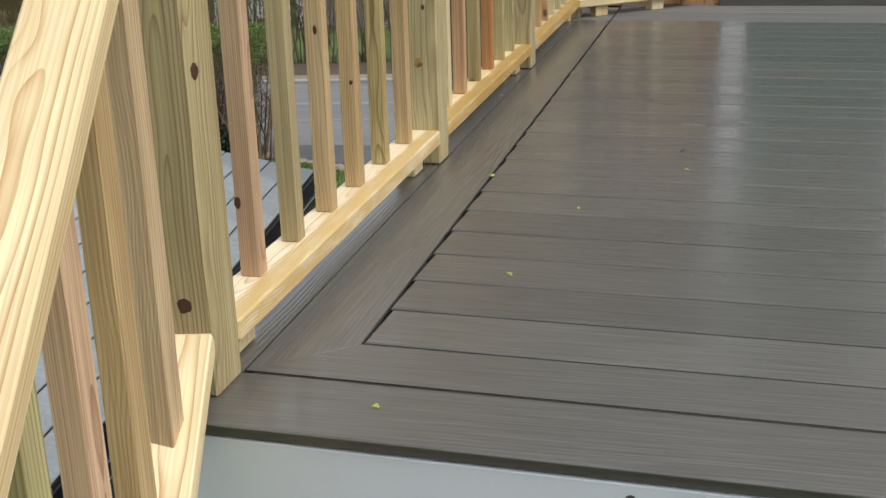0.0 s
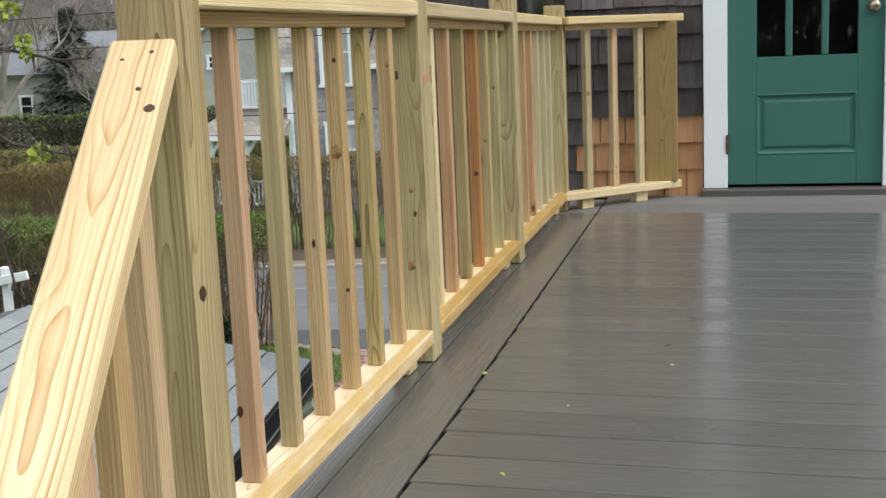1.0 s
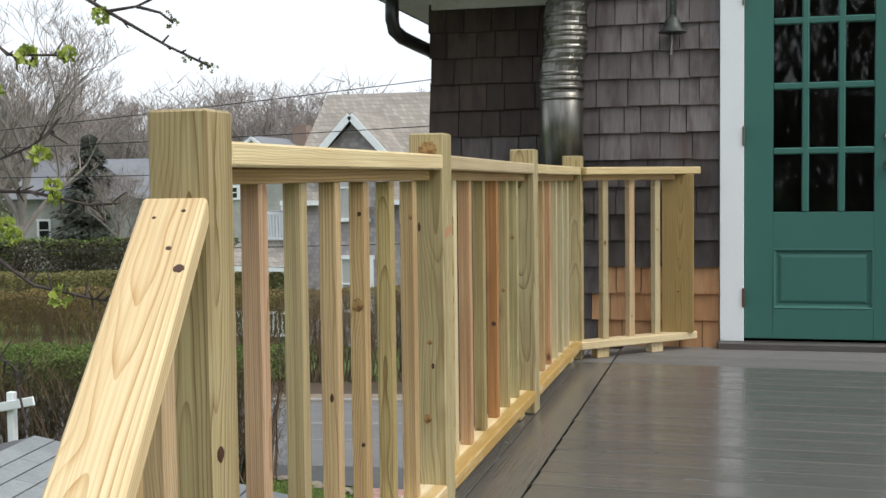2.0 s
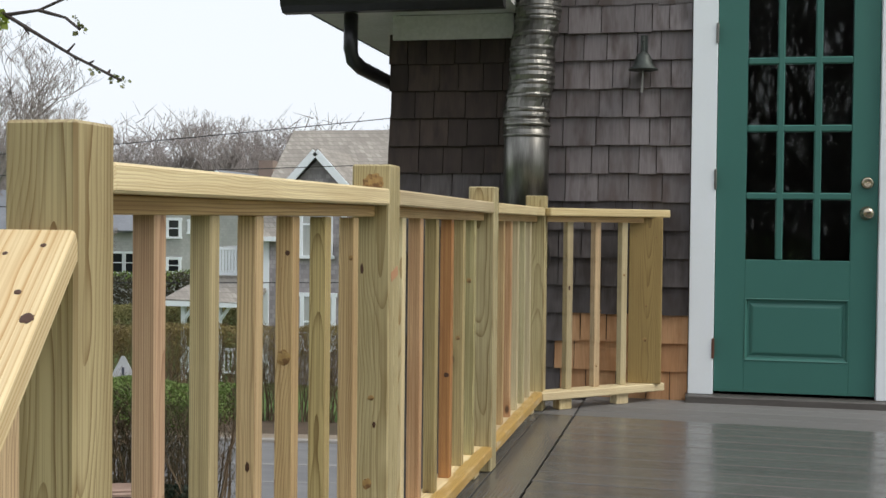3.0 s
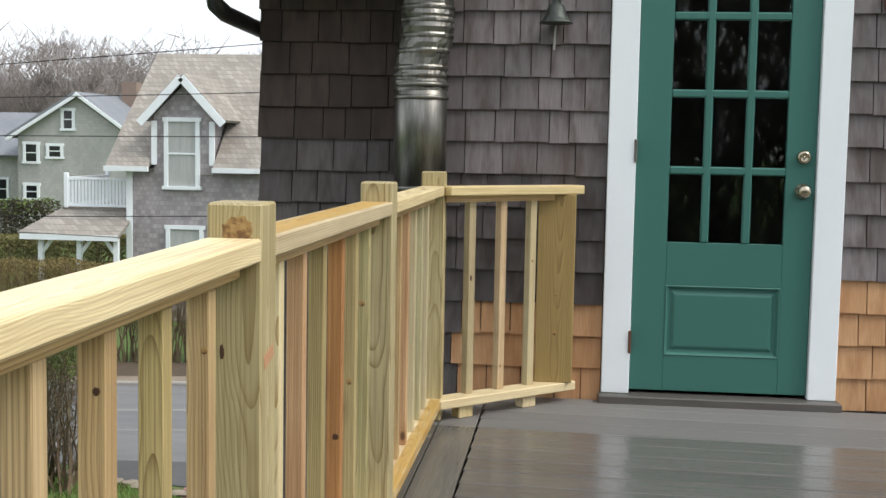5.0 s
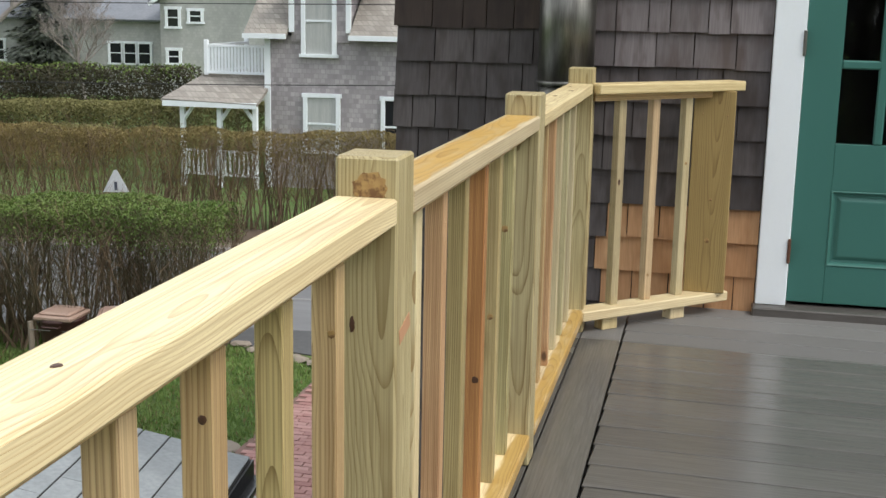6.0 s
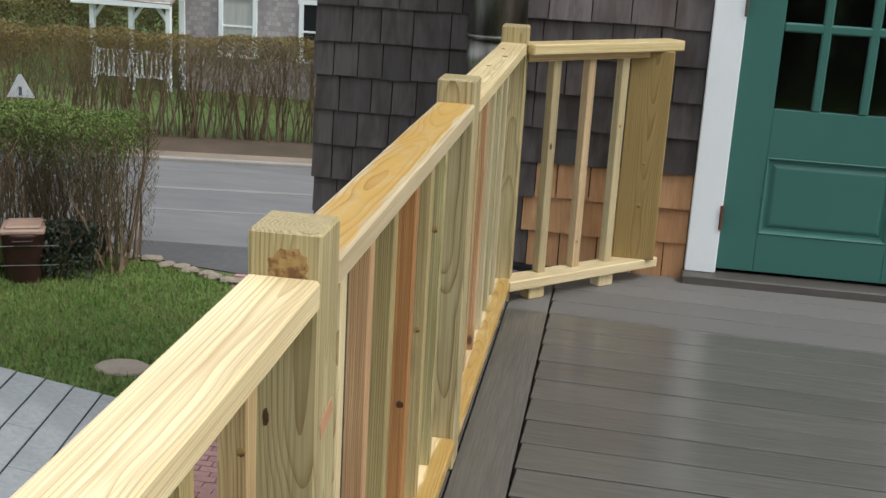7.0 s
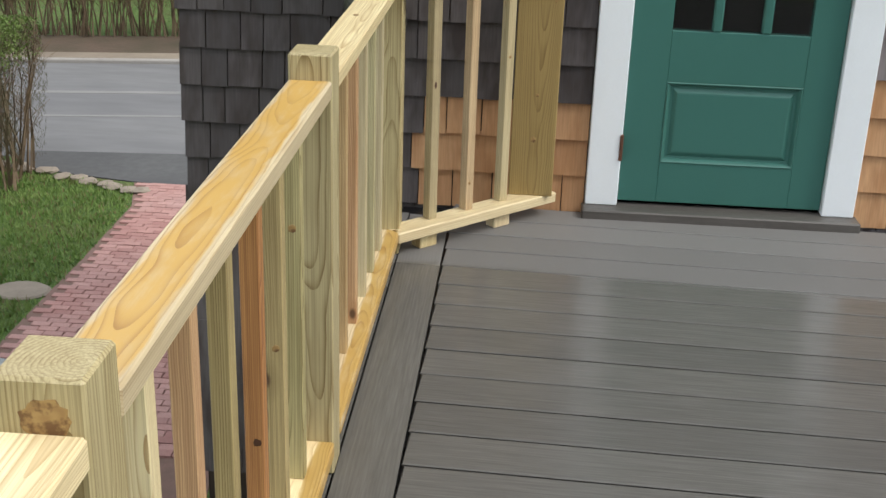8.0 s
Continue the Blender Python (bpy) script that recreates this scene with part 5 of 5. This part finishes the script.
slab("dormer_roof", [(-9.565, NY - 0.3, 2.78), (-8.43, NY - 0.3, 1.58), (-8.43, NY + 2.0, 1.58), (-9.565, NY + 3.4, 2.78)], -0.08, M_NRF, nh)
for sx in (-1, 1):
    L = math.hypot(1.12, 1.2)
    box_part("rake_board", (L, 0.06, 0.20), (-9.56 + sx * 0.56, NY - 0.32, 2.12), M_WHITE, nh, turn=Matrix.Rotation(sx * math.atan2(1.2, 1.12), 4, "Y"))
    box_part("corner_board", (0.14, 0.06, 1.15), (-9.58 + sx * 0.78, NY - 0.09, 1.02), M_WHITE, nh)
window(nh, -10.09, -9.13, -0.2, 1.69, NY - 0.05, curtain=True)
window(nh, -10.06, -9.04, -2.75, -1.14, NY, curtain=True)
window(nh, -7.92, -6.95, -2.75, -1.16, NY)
box_part("corner_board", (0.16, 0.05, 4.1), (-11.06, NY - 0.03, -1.65), M_WHITE, nh)
slab("porch_roof", [(-13.75, NY - 0.9, -1.35), (-11.05, NY - 0.9, -1.42), (-11.05, NY + 0.5, -0.80), (-13.15, NY + 0.5, -0.78)], 0.09, M_NRF, nh)
slab("porch_roof", [(-13.75, NY + 4, -1.35), (-13.75, NY - 0.9, -1.35), (-13.15, NY + 0.5, -0.78), (-13.15, NY + 4, -0.78)], 0.09, M_NRF, nh)
box_part("eave_board", (2.65, 0.06, 0.15), (-12.38, NY - 0.86, -1.47), M_WHITE, nh)
for x in (-13.25, -12.2, -11.2):
    pp = box_part("porch_post", (0.13, 0.13, 2.25), (x, NY - 0.6, -2.6), M_WHITE, nh, bevel=0.01)
    bm = bmesh.new()
    sx = 1 if x < -11.5 else -1
    add_tube(bm, [(0, 0, 0.65), (sx * 0.12, 0, 0.82), (sx * 0.32, 0, 1.08)], [0.05, 0.06, 0.05], 6)
    part("bracket", bm, M_WHITE, pp)
bal = new("balcony")
bal.parent = nh
for z in (-0.70, 0.02):
    box_part("balcony_rail", (1.85, 0.08, 0.07), (-12.06, NY + 0.4, z), M_WHITE, bal)
    box_part("balcony_rail", (0.08, 3.0, 0.07), (-12.98, NY + 1.9, z), M_WHITE, bal)
for i in range(19):
    box_part("baluster", (0.062, 0.045, 0.70), (-12.9 + i * 0.095, NY + 0.4, -0.34), M_WHITE, bal, bevel=0)
for x, y in ((-12.98, 0.4), (-11.16, 0.4), (-12.98, 3.3)):
    box_part("newel", (0.12, 0.12, 0.95), (x, NY + y, -0.30), M_WHITE, bal, bevel=0.02)
bm = bmesh.new()
add_box(bm, (2.0, 3.2, 0.08), (-12.1, NY + 2.0, -0.78))
part("balcony_floor", bm, M_NRF, bal)
for z in (-3.35, -2.72):
    box_part("porch_rail", (2.0, 0.07, 0.07), (-12.2, NY - 0.6, z), M_WHITE, nh)
for i in range(15):
    box_part("baluster", (0.05, 0.05, 0.6), (-13.1 + i * 0.13, NY - 0.6, -3.03), M_WHITE, nh, bevel=0)

fh = thing("far_house", "pale green-grey gabled house with white windows", "house")
FY = 55.0
bm = bmesh.new()
add_prism(bm, [(-26.15, GROUND - 1), (-20.2, GROUND - 1), (-20.2, 0.95), (-23.15, 3.05), (-26.15, 1.25)], FY, FY + 9)
part("wall", bm, M_FSH, fh)
slab("roof", [(-26.6, FY - 0.3, 1.05), (-23.12, FY - 0.3, 3.2), (-23.12, FY + 9, 3.2), (-26.6, FY + 9, 1.05)], -0.15, M_FH_ROOF, fh)
slab("roof", [(-23.12, FY - 0.3, 3.2), (-19.7, FY - 0.3, 0.8), (-19.7, FY + 9, 0.8), (-23.12, FY + 9, 3.2)], -0.15, M_FH_ROOF, fh)
for sx, r, l in ((-1, math.atan2(2.15, 3.48), 4.1), (1, math.atan2(2.4, 3.42), 4.2)):
    box_part("rake_board", (l, 0.08, 0.16), (-23.12 + sx * 1.73, FY - 0.34, 2.05), M_WHITE, fh, turn=Matrix.Rotation(sx * r, 4, "Y"))
box_part("chimney", (0.8, 0.8, 1.5), (-22.3, FY + 5, 3.3), M_CHIMNEY, fh)
for x0, x1, z0, z1 in ((-23.95, -23.25, 1.45, 2.55), (-25.88, -25.05, -0.17, 0.9), (-24.7, -23.85, 0.08, 0.84), (-25.88, -25.05, -1.95, -1.1)):
    window(fh, x0, x1, z0, z1, FY, frame_w=0.14)
bm = bmesh.new()
add_prism(bm, [(-38.0, GROUND - 1), (-26.6, GROUND - 1), (-26.6, 0.2), (-38.0, 0.2)], FY + 1.5, FY + 8)
part("wing_wall", bm, M_FSH, fh)
slab("wing_roof", [(-38.4, FY + 1.1, 0.2), (-26.4, FY + 1.1, 0.2), (-26.4, FY + 5, 2.4), (-38.4, FY + 5, 2.4)], 0.12, M_FH_ROOF, fh)
for x in (-36.5, -34.0, -29.8, -29.0, -28.2):
    window(fh, x, x + 0.85, -2.1, -0.9, FY + 1.5, frame_w=0.12)

# ---- bare trees ----


def grow(seed, height, spread=0.55, levels=6, kids=3):
    """Trunk and limbs, and the fine twigs, as lists of segments."""
    r = random.Random(seed)
    limbs, twigs = [], []

    def limb(p, d, length, rad, level):
        steps = 3 if level < 3 else 2
        pts = [p]
        for k in range(steps):
            d = (d + Vector((r.uniform(-1, 1), r.uniform(-1, 1), r.uniform(-0.4, 0.8))) * 0.16).normalized()
            q = p + d * (length / steps)
            r0, r1 = rad * (1 - 0.35 * k / steps), rad * (1 - 0.35 * (k + 1) / steps)
            (limbs if level < 3 else twigs).append((p, q, r0, r1))
            p = q
            pts.append(q)
        if level < levels:
            n = kids if level else kids + 2
            for k in range(n):
                side = Vector((r.uniform(-1, 1), r.uniform(-1, 1), r.uniform(-0.1, 0.5))).normalized()
                nd_ = (d * (1 - spread) + side * spread * r.uniform(0.7, 1.3) + Vector((0, 0, 0.12))).normalized()
                t = 1.0 if k == 0 else r.uniform(0.45, 1.0)
                i = min(int(t * (len(pts) - 1)), len(pts) - 2)
                start = pts[i].lerp(pts[i + 1], t * (len(pts) - 1) - i)
                limb(start, nd_, length * r.uniform(0.58, 0.8), max(rad * 0.55, 0.0085), level + 1)

    limb(Vector((0, 0, -0.2)), Vector((0, 0, 1)), height * 0.33, height * 0.021, 0)
    return limbs, twigs


TREES = []
for k in range(4):
    limbs, twigs = grow(100 + k, 10.0, 0.5 + 0.05 * k, 7, 3)
    lv, lf = twig_geo(limbs, 6)
    tv, tf = twig_geo(twigs, 3)
    TREES.append((fast_mesh("trunk", lv, lf, M_BARK), fast_mesh("crown", tv, tf, M_HAZETWIG)))
rt = random.Random(31)


def bare_tree(x, y, scale, k, wide=1.0):
    m = Matrix.Translation((x, y, GROUND)) @ Matrix.Rotation(rt.uniform(0, 6.28), 4, "Z") @ Matrix.Diagonal((scale * wide, scale * wide, scale, 1))
    t = thing("bare_tree", "leafless grey-brown tree in early spring", "tree", group="bare trees in the distance", m=m)
    put("trunk", TREES[k][0], t)
    put("crown", TREES[k][1], t)


for i in range(84):
    x = -92 + i * 1.3 + rt.uniform(-1.0, 1.0)
    y = rt.uniform(66, 88)
    bare_tree(x, y, rt.uniform(0.95, 1.22) * (1.15 if x < -32 else 0.86 if -26 < x < -21 else 1.06), i % 4, 0.95)
for i in range(22):
    bare_tree(-85 + i * 3.4 + rt.uniform(-1.3, 1.3), rt.uniform(90, 100), rt.uniform(0.95, 1.12), (i + 1) % 4, 1.15)
for x, y, s_, k in ((-30.5, 46.0, 1.28, 0), (-37.5, 52.0, 1.0, 2), (-29.0, 52.5, 0.62, 1), (-42.0, 49.0, 1.0, 3), (-22.0, 66.0, 0.6, 2), (-40.0, 60.0, 1.0, 1)):
    bare_tree(x, y, s_, k)
# Unseen twig belt, added to block low sky and darken the door glass.
rw2 = random.Random(78)
belt = thing("rear_wood", "unseen twig belt added behind the stairs to block sky and darken reflections", "woodland", kind="stuff")
segs = []
for i in range(26000):
    x = rw2.uniform(-45, 55)
    y = rw2.uniform(-40, -27) - 0.006 * x * x
    top = 14.0 + 2.5 * math.sin(x * 0.3) + rw2.uniform(-3, 1)
    a = Vector((x, y, rw2.random() * top))
    d = Vector((rw2.uniform(-0.6, 0.6), rw2.uniform(-0.3, 0.3), rw2.uniform(0.6, 1.0))) * rw2.uniform(1.2, 3.0)
    segs.append((a, a + d, rw2.uniform(0.03, 0.11), 0.015))
verts, faces = twig_geo(segs, 3)
put("twigs", fast_mesh("twigs", verts, faces, M_BRANCH), belt, Matrix.Translation((0, 0, GROUND)))
# More unseen trees around the rear, added to cut the skylight from there.
for i in range(13):
    a = radians(200 + i * 11.5)
    bare_tree(38 * math.cos(a), -2 + 38 * math.sin(a), rt.uniform(1.0, 1.3), i % 4, 1.2)

wood = thing("far_wood", "hazy grey-brown leafless woodland on the skyline", "woodland", kind="stuff")
segs = []
rw = random.Random(77)
for i in range(24000):
    x = rw.uniform(-150, 40)
    y = rw.uniform(96, 112)
    top = 11.0 + 2.2 * math.sin(x * 0.11) + 1.3 * math.sin(x * 0.37 + 1) + rw.uniform(-2.5, 0.8)
    z = rw.uniform(0, 1) ** 0.8 * top
    a = Vector((x, y, z))
    d = Vector((rw.uniform(-1.0, 1.0), rw.uniform(-0.4, 0.4), rw.uniform(0.1, 1.0))) * rw.uniform(1.0, 2.4)
    segs.append((a, a + d, rw.uniform(0.02, 0.06), 0.01))
verts, faces = twig_geo(segs, 3)
put("twigs", fast_mesh("twigs", verts, faces, M_HAZETWIG), wood, Matrix.Translation((0, 0, GROUND)))

ev = thing("evergreen_tree", "dark conical evergreen among bare trees", "tree", m=Matrix.Translation((-33.5, 57.0, GROUND)))
bm = bmesh.new()
add_tube(bm, [(0, 0, -0.2), (0, 0, 7.2)], [0.22, 0.03], 7)
part("trunk", bm, M_BARK, ev)
verts, faces = [], []
for i in range(6500):
    h = rw.random() ** 1.2
    ang_ = rw.uniform(0, 6.283)
    rr = (1 - h) ** 0.7 * 3.3 * (0.35 + 0.5 * rw.random()) * (0.8 + 0.2 * math.sin(h * 40))
    c = Vector((rr * math.cos(ang_), rr * math.sin(ang_), 0.8 + h * 6.6))
    out = Vector((math.cos(ang_), math.sin(ang_), -0.35)) * rw.uniform(0.2, 0.45)
    sd = Vector((-math.sin(ang_), math.cos(ang_), rw.uniform(-0.5, 0.5))) * 0.09
    n = len(verts)
    verts += [c - sd, c + sd, c + out]
    faces.append((n, n + 1, n + 2))
put("crown", fast_mesh("crown", verts, faces, M_EVERGREEN), ev)

# ---- overhead cables ----
for i, (x0, z0, x1, z1, y) in enumerate(((-45, 0.45, 20, 6.75, 26.0), (-45, 1.75, 20, 4.0, 26.0), (-45, -0.1, 20, 0.55, 25.6), (-45, 1.75, 20, 2.3, 25.8))):
    pts = []
    for k in range(25):
        f = k / 24
        pts.append((x0 + f * (x1 - x0), y + 0.16 * (x0 + f * (x1 - x0) + 8), z0 + f * (z1 - z0) - 0.9 * (1 - (2 * f - 1) ** 2)))
    bm = bmesh.new()
    add_tube(bm, pts, [0.011] * 25, 5)
    ob = part("overhead_cable", bm, M_CABLE, None)
    tagged(ob, "thin black overhead utility cable", "cable", "overhead cables")

# ---- budding tree beside the deck ----
bt_ = thing("budding_tree", "dark thin branches with yellow-green leaf buds", "tree", m=Matrix.Translation((-2.6, -3.4, GROUND)))
O = Vector((-2.6, -3.4, GROUND))
bm = bmesh.new()
add_tube(bm, [(0, 0, -0.1), (0.03, 0.02, 2.0), (0.08, 0.1, 4.0), (0.1, 0.2, 5.6), (0.2, 0.4, 7.2)], [0.13, 0.11, 0.09, 0.07, 0.04], 10)
part("trunk", bm, M_BRANCH, bt_)
BR = [
    [(-2.5, -3.2, 1.9), (-2.1, -1.2, 1.95), (-1.5, 0.3, 1.75), (-0.95, 0.75, 1.47), (-0.60, 0.80, 1.255), (-0.46, 0.80, 1.175), (-0.36, 0.80, 1.127)],
    [(-2.52, -3.3, 0.6), (-2.2, -1.0, 0.95), (-1.5, 0.4, 0.95), (-1.0, 0.78, 0.872), (-0.80, 0.80, 0.865), (-0.66, 0.80, 0.835), (-0.59, 0.80, 0.838)],
    [(-2.2, -1.0, 0.95), (-1.6, 0.2, 0.98), (-1.1, 0.7, 0.83), (-0.90, 0.80, 0.72), (-0.80, 0.80, 0.655), (-0.66, 0.80, 0.628), (-0.50, 0.80, 0.615)],
    [(-1.5, 0.4, 0.95), (-1.15, 0.7, 0.96), (-0.95, 0.80, 0.915), (-0.80, 0.80, 0.965), (-0.74, 0.80, 1.0)],
    [(-1.5, 0.3, 1.75), (-1.2, 0.6, 1.5), (-0.95, 0.8, 1.27), (-0.85, 0.80, 1.17), (-0.72, 0.80, 1.165)],
    [(-1.6, 0.2, 0.98), (-1.2, 0.7, 0.62), (-0.95, 0.8, 0.52), (-0.86, 0.8, 0.47), (-0.83, 0.8, 0.33)],
    [(-0.60, 0.80, 1.255), (-0.53, 0.80, 1.262), (-0.47, 0.80, 1.285)],
    [(-0.53, 0.80, 1.262), (-0.47, 0.79, 1.245), (-0.44, 0.79, 1.222)],
    [(-0.95, 0.80, 0.72), (-0.90, 0.8, 0.80), (-0.86, 0.8, 0.79)],
]
for i, pth in enumerate(BR):
    n = len(pth)
    r0 = 0.011 if i < 3 else (0.007 if i < 6 else 0.004)
    bm = bmesh.new()
    add_tube(bm, [Vector(p) - O for p in pth], [max(r0 * (1 - k / (n - 0.6)), 0.0028) for k in range(n)], 7)
    rb = random.Random(i)
    for k in range(2, n - 1):
        short = 0.35 if i in (0, 6, 7) else 0.8
        for _ in range(3 if i in (0, 6, 7) else 7):
            a = Vector(pth[k]).lerp(Vector(pth[k + 1]), rb.random()) - O
            add_tube(bm, [a, a + short * Vector((rb.uniform(-0.03, 0.05), rb.uniform(-0.03, 0.03), rb.uniform(-0.05, 0.06)))], [0.003, 0.0015], 5)
    part("branch", bm, M_BRANCH, bt_)


def leaf_cluster(at, size, material, seed, count=54):
    r = random.Random(seed)
    bm = bmesh.new()
    for i in range(count):
        d = Vector((r.uniform(-1, 1), r.uniform(-1, 1), r.uniform(-0.8, 1))).normalized()
        s_ = d.cross(Vector((r.uniform(-1, 1), r.uniform(-1, 1), 0.3))).normalized() * size * 0.26
        c = d * size * r.uniform(0.15, 0.55)
        e = d * size * r.uniform(0.65, 1.0)
        lift = Vector((0, 0, size * 0.06))
        q = [bm.verts.new(p) for p in (c, (c + e) / 2 + s_ + lift, e, (c + e) / 2 - s_ + lift)]
        bm.faces.new(q)
    part("bud", bm, material, bt_, "yellow-green opening leaves" if material is M_BUD else "folded grey-green leaves", Matrix.Translation(Vector(at) - O))


for i, (x, z, s_) in enumerate(((-0.775, 0.945, 0.023), (-0.745, 0.878, 0.020), (-0.742, 0.848, 0.018), (-0.735, 0.63, 0.025), (-0.865, 0.790, 0.020), (-0.845, 0.765, 0.02), (-0.80, 1.165, 0.026), (-0.70, 1.165, 0.02), (-0.885, 1.09, 0.02), (-0.615, 1.245, 0.02), (-0.875, 0.77, 0.016))):
    leaf_cluster((x, 0.80, z), s_ * 1.35, M_BUD, i)
for i, (x, z, s_) in enumerate(((-0.355, 1.122, 0.016), (-0.375, 1.13, 0.014), (-0.445, 1.222, 0.022), (-0.455, 1.24, 0.014), (-0.465, 1.285, 0.016), (-0.415, 1.145, 0.014), (-0.60, 0.838, 0.010), (-0.69, 0.91, 0.010))):
    leaf_cluster((x, 0.80, z), s_, M_BUDDARK, 50 + i, 12)
